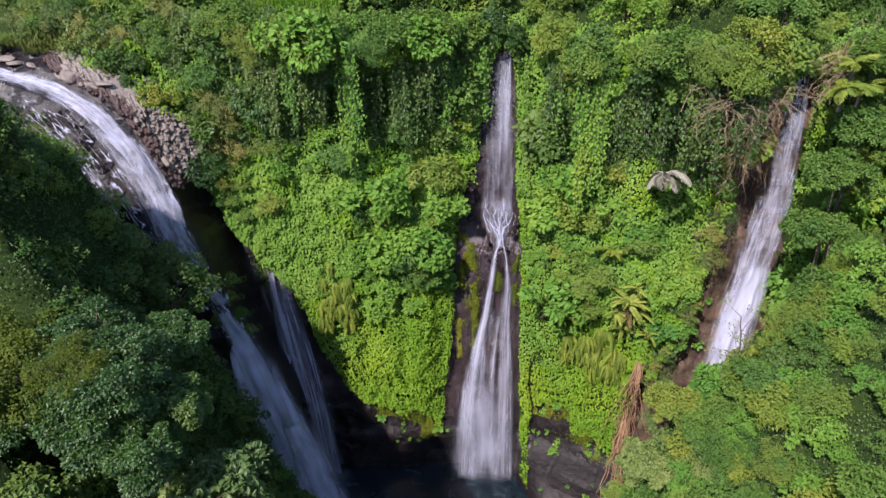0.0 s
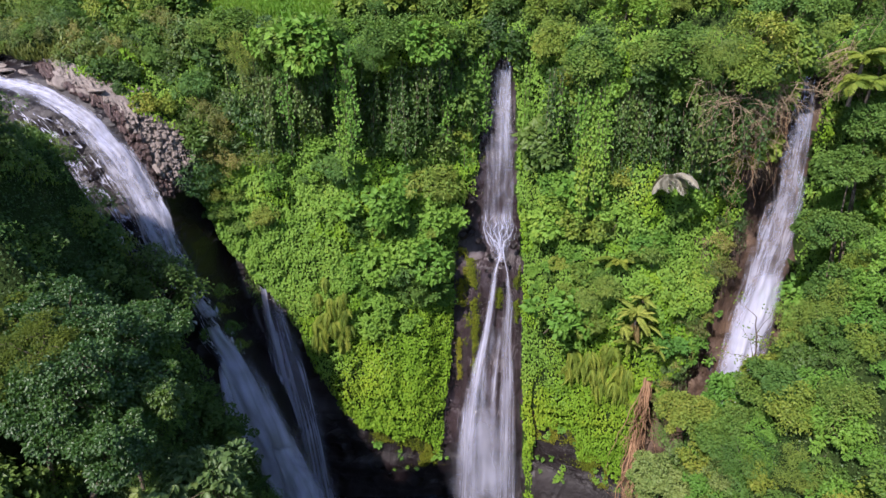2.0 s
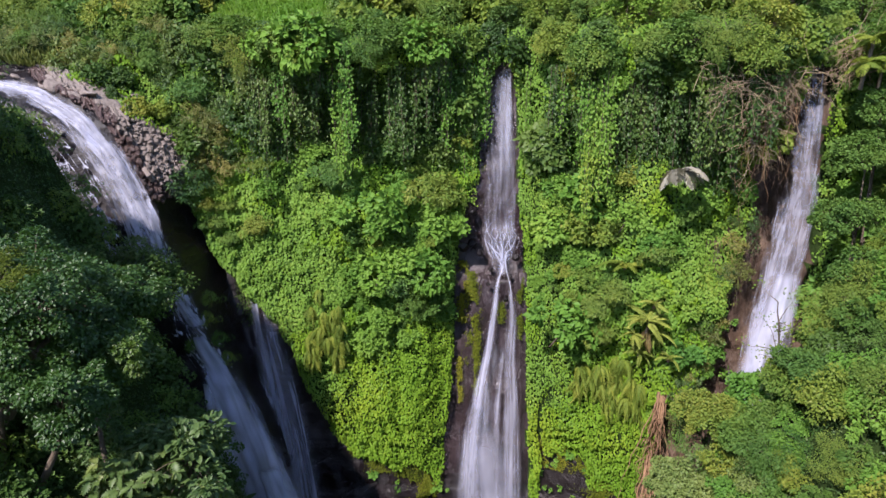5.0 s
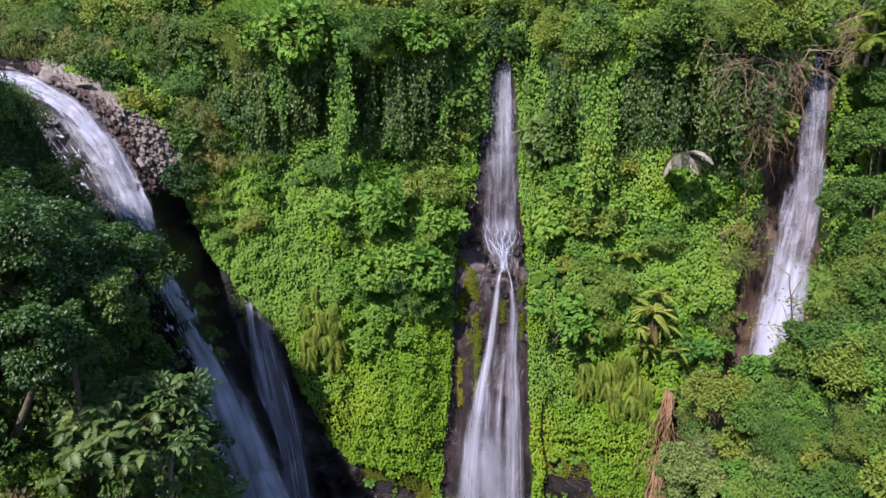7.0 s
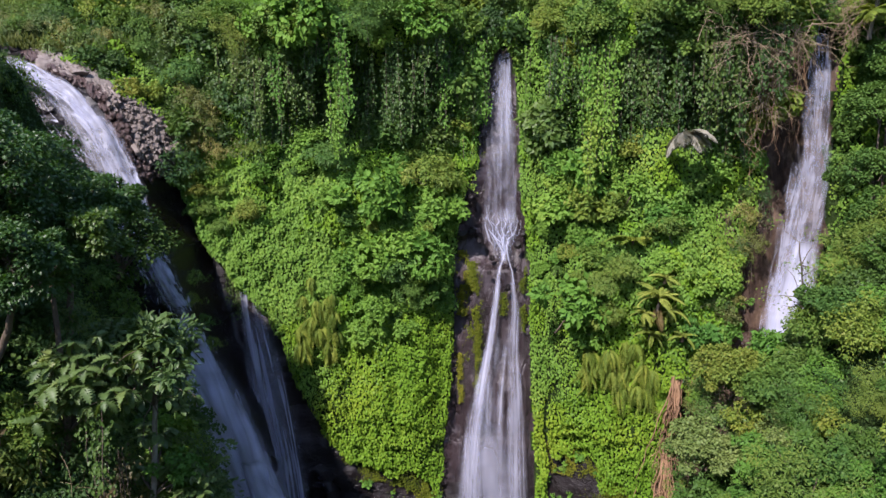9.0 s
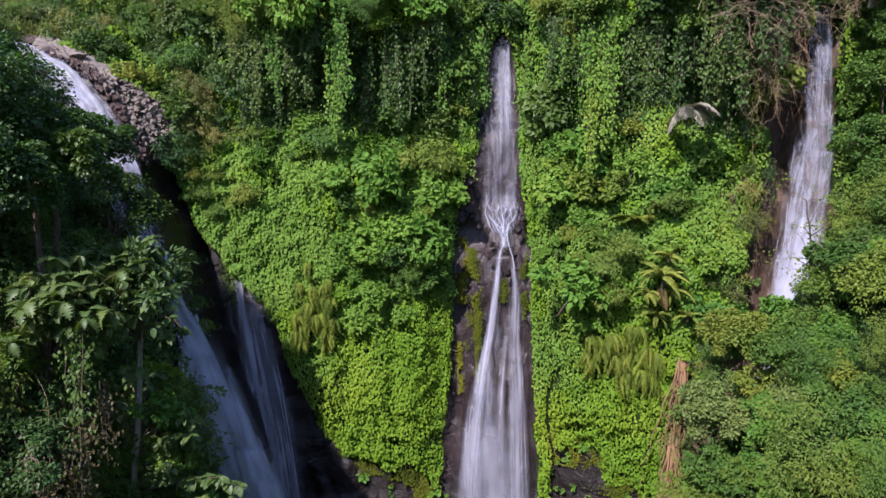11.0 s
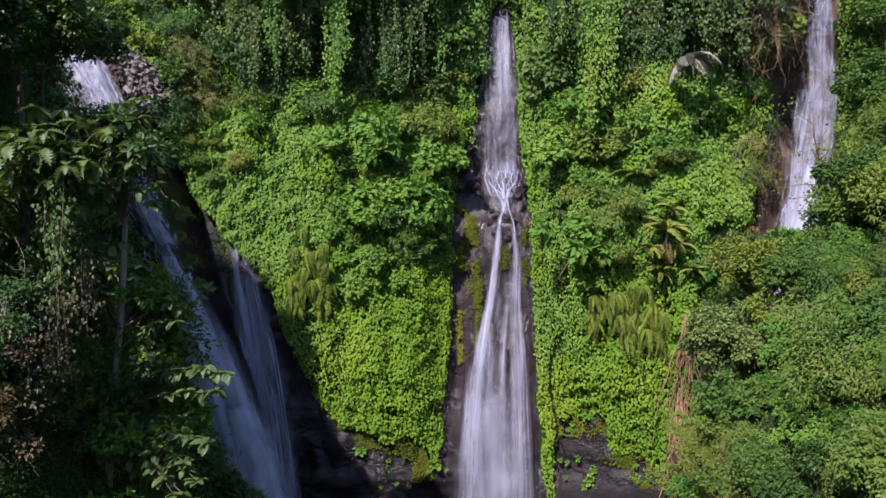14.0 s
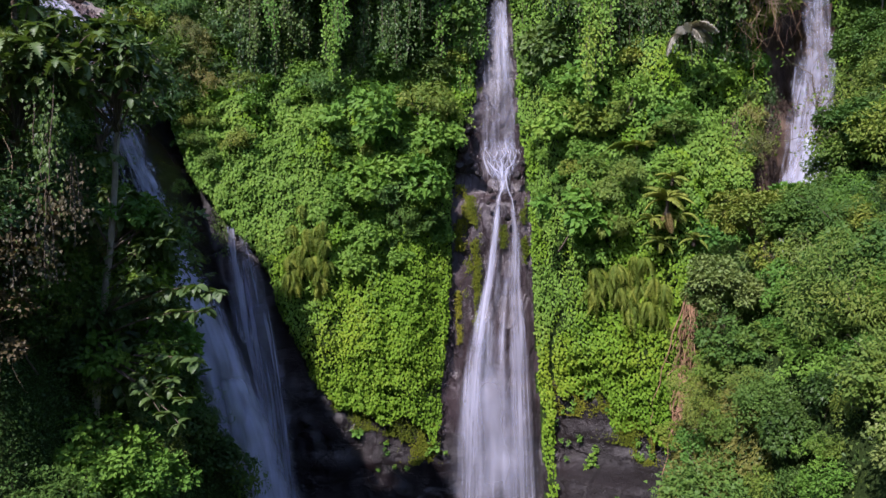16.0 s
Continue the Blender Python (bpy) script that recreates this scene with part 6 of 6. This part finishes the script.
def build_rocks():
    g = np.random.default_rng(91)
    cols = [column_mesh(i) for i in range(6)]
    out = tagged(empty("basalt_outcrop", pose(-24, 58, 33)), "weathered grey basalt outcrop beside the river lip", "rock outcrop")
    shapes = []
    for c in cols:
        v = np.empty(len(c.vertices) * 3)
        c.vertices.foreach_get("co", v)
        shapes.append((v.reshape(-1, 3), [tuple(p.vertices) for p in c.polygons if len(p.vertices) == 4]))
    wet = []
    for c in cols:
        w = c.copy()
        w.materials.clear()
        w.materials.append(ROCK_WET)
        wet.append(w)

    def joint(small):
        """One stump of a column, its broken end turned outwards; the rows fan out from the lip."""
        while True:
            x, z = g.uniform(-33, -19.0), g.uniform(27.2, 37.6)
            gap = x - float(big_fall_x(np.array(z))) - 1.2
            if gap > 0 and bare(np.array(x), np.array(z)) > 0.45:
                break
        y = float(rock_face(np.array(x), np.array(z)))
        fan = 140 + 34 * fbm(x * 0.3, 2.0, z * 0.3, 2) + g.uniform(-12, 12)
        w, ln = (g.uniform(0.14, 0.26), g.uniform(0.5, 1.1)) if small else (g.uniform(0.26, 0.5), g.uniform(0.7, 1.5))
        m = pose(x, y + g.uniform(-0.3, 0.12), z) @ pose(0, 0, 0, 0, fan, 0) @ pose(0, 0, 0, g.uniform(28, 62), 0, 0) @ pose(0, 0, 0, 0, 0, g.uniform(0, 60)) @ Matrix.Diagonal((w * 1.2, w, ln, 1))
        return m, gap < 0.7 + 0.5 * fbm(x, 1.0, z, 2)

    for i in range(300):
        m, damp = joint(False)
        ob = part("column", (wet if damp else cols)[g.integers(0, 6)], out)
        ob.matrix_world = m
    for damp_side, mat, text in ((False, BASALT, ""), (True, ROCK_WET, "wet dark broken columns")):
        verts, faces, base = [], [], 0
        while len(verts) < (300 if damp_side else 1000):
            m, damp = joint(True)
            if damp != damp_side:
                continue
            m = np.array(m)
            v, f = shapes[g.integers(0, 6)]
            verts.append(v @ m[:3, :3].T + m[:3, 3])
            faces += [tuple(base + i for i in q) for q in f]
            base += len(v)
        rest = tagged(part("column_rubble", mesh_of("column_rubble", np.concatenate(verts), np.array(faces), mat), out, text), kind="stuff")
        rest.matrix_world = pose(0, 0, 0)
    # broad slabs along the upper edge
    for i in range(46):
        t = g.random()
        x = -36 + 11.5 * t + g.uniform(-0.4, 0.4)
        z = float(np.interp(x, [-36, -30, -26.4, -23.5], [37.6, 36.9, 35.6, 33.9])) + g.uniform(-1.0, 0.5)
        if x < float(big_fall_x(np.array(z))) + 1.4:
            continue
        k = g.uniform(0.7, 1.5)
        ob = part("slab", ROCKS_PALE[g.integers(0, 6)], out)
        ob.matrix_world = pose(x, float(rock_face(np.array(x), np.array(z))) - 0.15, z, g.uniform(20, 50), g.uniform(15, 45), g.uniform(-20, 20)) @ Matrix.Diagonal((k * 1.7, k * 1.2, k * 0.7, 1))
    # river rocks above and beside the lip
    for i in range(70):
        t = g.random()
        x = -42 + 15 * t + g.uniform(-0.6, 0.6)
        z = 37.6 - 2.6 * t ** 1.5
        y = np.interp(x, [-42, -34, -29.6, -26.5, -24], [58.5, 56.3, 55, 54.4, 54]) + g.uniform(1.4, 3.0)
        s = g.uniform(0.4, 1.2)
        ob = new("boulder", ROCKS_PALE[g.integers(0, 6)])
        ob.matrix_world = pose(x, y, z - 0.1, g.uniform(-15, 15), g.uniform(-15, 15), g.uniform(0, 360)) @ Matrix.Diagonal((s * 2.0, s * 1.4, s * 0.6, 1))
        tagged(ob, "weathered grey boulder on the river bank", "boulder", "boulders on the river bank")
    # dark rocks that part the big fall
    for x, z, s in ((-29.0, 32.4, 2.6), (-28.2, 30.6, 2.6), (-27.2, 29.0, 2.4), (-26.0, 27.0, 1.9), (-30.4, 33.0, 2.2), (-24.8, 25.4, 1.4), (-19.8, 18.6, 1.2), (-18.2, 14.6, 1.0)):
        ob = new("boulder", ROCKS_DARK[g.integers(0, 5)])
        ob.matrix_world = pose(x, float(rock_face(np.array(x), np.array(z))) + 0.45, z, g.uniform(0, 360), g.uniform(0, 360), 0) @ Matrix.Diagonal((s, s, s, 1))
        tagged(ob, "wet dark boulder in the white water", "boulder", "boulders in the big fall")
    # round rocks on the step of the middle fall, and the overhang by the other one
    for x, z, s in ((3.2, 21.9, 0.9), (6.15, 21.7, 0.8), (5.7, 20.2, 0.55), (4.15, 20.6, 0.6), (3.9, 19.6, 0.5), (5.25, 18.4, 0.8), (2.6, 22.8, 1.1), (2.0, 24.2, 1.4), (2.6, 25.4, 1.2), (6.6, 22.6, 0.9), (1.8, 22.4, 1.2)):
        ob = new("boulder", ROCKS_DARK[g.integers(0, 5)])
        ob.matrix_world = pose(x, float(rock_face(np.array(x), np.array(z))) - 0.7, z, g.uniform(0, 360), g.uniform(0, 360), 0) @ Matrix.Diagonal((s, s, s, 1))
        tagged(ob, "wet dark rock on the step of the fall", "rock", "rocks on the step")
    for x, z, s in ((20.0, 24.2, 2.4), (21.4, 25.6, 2.0), (18.9, 22.4, 1.6), (21.8, 22.0, 1.8), (20.6, 18.0, 1.6), (19.2, 13.4, 1.5)):
        ob = new("boulder", with_mat(boulder_mesh(int(40 + x * 3), 3, 0.8), ROCK_BROWN))
        ob.matrix_world = pose(x, float(rock_face(np.array(x), np.array(z))) + 0.45, z, g.uniform(-30, 30), g.uniform(-30, 30), 0) @ Matrix.Diagonal((s * 1.2, s * 1.2, s, 1))
        tagged(ob, "brown overhanging rock beside the fall", "rock", "brown rocks beside the fall")


def moss_patch(x, z0, z1, width, seed):
    """A ragged cushion of moss made of tiny fronds lying on the rock."""
    g = np.random.default_rng(seed)
    n = int(420 * (z1 - z0) * width)
    mz = g.uniform(z0, z1, n)
    mx = x + g.normal(0, width * 0.3, n) + 0.35 * fbm(mz * 0.5, seed + 3.0, 1.0, 2)
    keep = fbm(mx * 1.6, seed * 1.0, mz * 0.8, 3) > -0.12
    mx, mz = mx[keep], mz[keep]
    at = np.stack([mx, rock_face(mx, mz) + 0.05 - g.uniform(0, 0.3, len(mx)), mz], -1)
    nrm = np.array([0, -1.0, 0.4]) + random_dirs(g, len(mx)) * 0.6
    tip = np.array([0, -0.4, -0.9]) + random_dirs(g, len(mx)) * 0.6
    tagged(new("moss", leaves("moss", at, nrm, tip, g.uniform(0.09, 0.17, len(mx)), KITE, MOSS_LEAF)), "bright green moss cushion on wet rock", "moss", "moss cushions", "stuff")


def tuft(x, y, z, s, seed, mat=None):
    g = np.random.default_rng(seed)
    n = 46
    d = unit(g.normal(size=(n, 3)) + np.array([0, -0.7, 0.2]))
    me = leaves("tuft", d * g.uniform(0.1, 0.5, (n, 1)) * s, d + np.array([0, -0.3, 0.6]), d + random_dirs(g, n) * 0.5 - np.array([0, 0, 0.4]), g.uniform(0.2, 0.4, n) * s, ROUND, mat or LEAF_VINE)
    ob = new("small_plant", me)
    ob.matrix_world = pose(x, y, z)
    tagged(ob, "small yellow-green plant rooted in bare rock", "plant", "small plants on bare rock", "stuff")


build_rocks()
for i, (x, z0, z1, w) in enumerate(((2.5, 12.5, 20.3, 0.9), (1.9, 16, 21.2, 0.7), (2.9, 10, 15.5, 0.5), (4.95, 16.2, 18.0, 0.5), (4.9, 12.0, 14.4, 0.45), (6.5, 15, 20.5, 0.45), (2.9, 26, 31.5, 0.8), (3.2, 28.5, 33, 0.5), (1.5, 9, 13, 0.4))):
    moss_patch(x, z0, z1, w, 700 + i)
for i, (x, z0, z1, w) in enumerate(((-7.6, 3.6, 5.8, 2.2), (-5.6, 2.8, 5.2, 2.6), (-3.4, 2.0, 4.8, 2.8), (-1.4, 0.4, 3.4, 1.8), (9.6, 4.2, 6.6, 2.0), (11.4, 4.6, 6.6, 1.6), (12.8, 2.6, 4.6, 1.8), (14.2, 1.0, 3.6, 1.4))):
    moss_patch(x, z0, z1, w, 720 + i)
tg = np.random.default_rng(63)
for i in range(70):
    if i < 46:
        x, z = tg.uniform(7.6, 15.5), tg.uniform(-1.5, 6.0)
    elif i < 58:
        x, z = tg.uniform(-6, 0.5), tg.uniform(0.0, 4.0)
    else:
        x, z = tg.uniform(17.5, 22), tg.uniform(8, 27)
    if bare(np.array(x), np.array(z)) > 0.5:
        tuft(x, float(rock_face(np.array(x), np.array(z))) - 0.15, z, tg.choice([0.35, 0.5, 0.9], p=[0.5, 0.35, 0.15]), 800 + i)

# the leafy edge of the gorge below the big tree; lighter leaf colours replace missing sunlight
ng = np.random.default_rng(95)
for i in range(50):
    y = ng.uniform(23.5, 30.5)
    z = ng.uniform(-1, 21)
    xs = np.linspace(-24, -6, 300)
    x = float(xs[np.argmin(np.abs(land(xs, np.full(300, y)) - z))])
    s = ng.uniform(0.6, 1.15)
    if in_glade(x + 0.5 * s, y, z):
        continue
    place_kind(KINDS[("olive", "low2", "low")[i % 3]], pose(x + 0.5 * s, y, z + 0.3, 10, 25, 30 + ng.uniform(-40, 40)) @ Matrix.Diagonal((s, s, s, 1)), "bushes at the gorge's edge", "leafy bush at the gorge's edge")
edge = shrub_kind("bush", "bright green bush at the gorge's edge", 31, 1.5, 34, 110, 0.13, KITE, LEAF_VINE, 0.8)
for x, y, z, s in ((-10.7, 27.0, 8.7, 1.2), (-12.0, 26.8, 9.0, 1.0), (-9.6, 27.2, 8.2, 0.95), (-11.4, 26.4, 7.6, 1.0), (-12.9, 26.2, 9.0, 0.8)):
    place_kind(edge, pose(x, y, z, 10, 15, 30 * s) @ Matrix.Diagonal((s, s, s, 1)), "bushes at the gorge's edge", "bright green bush at the gorge's edge")
for x, y, z, s in ((-8.7, 27.0, 2.2, 0.8), (-8.3, 28.0, 0.2, 0.8), (-8.5, 26.0, 0.4, 0.9), (-9.0, 28.6, 3.4, 0.7), (-8.2, 27.0, -1.6, 0.8), (-9.2, 25.4, 2.8, 0.9), (-8.9, 27.6, 4.4, 0.7), (-8.4, 29.2, 1.4, 0.8)):
    place_kind(KINDS["shade2"], pose(x, y, z, 10, 25, 40) @ Matrix.Diagonal((s, s, s, 1)), "bushes at the gorge's edge", "leafy bush at the gorge's edge")
for k in range(18):
    x, y, s = -17.6 + 0.95 * (k % 6) + ng.uniform(-0.3, 0.3), 28.6 + 1.1 * (k // 6) + ng.uniform(-0.3, 0.3), ng.uniform(0.7, 1.0)
    place_kind(KINDS[("shade", "low2", "olive")[k % 3]], pose(x, y, float(land(x, y)) + 0.4, 10, 25, 40 + ng.uniform(-40, 40)) @ Matrix.Diagonal((s, s, s, 1)), "bushes at the gorge's edge", "leafy bush at the gorge's edge")
for x, y, s in ((-17.2, 30.2, 1.0), (-16.9, 29.4, 1.0), (-15.0, 27.9, 0.9), (-14.6, 27.2, 0.9), (-13.3, 24.7, 0.9), (-13.0, 25.5, 0.8)):
    place_kind(KINDS["olive"], pose(x, y, float(land(x, y)) + 0.3, 10, 25, 90 * s + 20 * y) @ Matrix.Diagonal((s, s, s, 1)), "bushes at the gorge's edge", "olive-green bush at the gorge's edge")
for k in range(34):
    x, y, z, s = ng.uniform(-12.4, -9.2), ng.uniform(27.8, 30.4), ng.uniform(7.5, 18.5), ng.uniform(0.45, 0.75)
    place_kind(KINDS[("tier", "olive", "broad")[k % 3]], pose(x - 0.25 * (18 - z) * 0.2, y, z, 10, 25, 30 + ng.uniform(-40, 40)) @ Matrix.Diagonal((s, s, s, 1)), "bushes at the gorge's edge", "broad-leaved bush overhanging the gorge's edge")
for k in range(36):
    y, z, s = ng.uniform(21.5, 27.0), ng.uniform(-2, 14), ng.uniform(0.5, 0.9)
    x = float(xs[np.argmin(np.abs(land(xs, np.full(300, y)) - z))])
    if not in_glade(x + 0.5 * s, y, z):
        place_kind(KINDS[("low2", "darkling", "low")[k % 3]], pose(x + 0.4 * s, y, z + 0.2, 10, 25, 30 + ng.uniform(-40, 40)) @ Matrix.Diagonal((s, s, s, 1)), "bushes at the gorge's edge", "leafy bush low on the gorge's edge")
dry = shrub_kind("dry_bush", "half-dry brown and olive bush at the gorge's edge", 26, 1.5, 28, 60, 0.17, KITE, LEAF_DRY, 1.0)
for i in range(11):
    y, z = ng.uniform(22.5, 26), ng.uniform(8, 20)
    x = float(xs[np.argmin(np.abs(land(xs, np.full(300, y)) - z))])
    s = ng.uniform(0.6, 1.0)
    if in_glade(x + 0.9 * s, y, z):
        continue
    place_kind(dry if i % 2 else KINDS["olive"], pose(x + 0.9 * s, y, z + 0.3, 10, 25, 30 + ng.uniform(-40, 40)) @ Matrix.Diagonal((s, s, s * 1.3, 1)), "bushes at the gorge's edge", "" if i % 2 else "olive-green bush at the gorge's edge")


def build_sapling():
    """A thin sparse sapling that leans before the fall."""
    at = np.array((19.6, 38.8, float(land(19.6, 38.8))))
    ob = tagged(empty("sapling", pose(*at)), "thin sparse sapling leaning before the fall", "sapling")
    g = np.random.default_rng(33)
    top = np.array((18.8, 38.2, 24.6))
    stem = bend((0, 0, -0.4), top - at, 0.0, 12, 0.1, 3)
    part("trunk", tubes("trunk", [(stem, np.linspace(0.1, 0.03, 12))], BARK, 7), ob)
    lines, tips = [], []
    for i in range(16):
        r = stem[g.integers(5, 12)]
        e = r + unit(g.normal(size=3) + np.array([-0.2, -0.2, 0.7])) * g.uniform(0.8, 2.0)
        lines.append((bend(r, e, 0, 7, 0.06, 40 + i), np.linspace(0.03, 0.008, 7)))
        tips += [e + g.normal(0, 0.25, 3) for _ in range(16)]
    tagged(part("limb", tubes("limb", lines, BARK, 5), ob), kind="stuff")
    tips = np.array(tips)
    tagged(part("crown", leaves("crown", tips, random_dirs(g, len(tips)) + np.array([0, -0.4, 1]), random_dirs(g, len(tips)), g.uniform(0.12, 0.22, len(tips)), KITE, LEAF_SHRUB), ob), kind="stuff")


build_sapling()
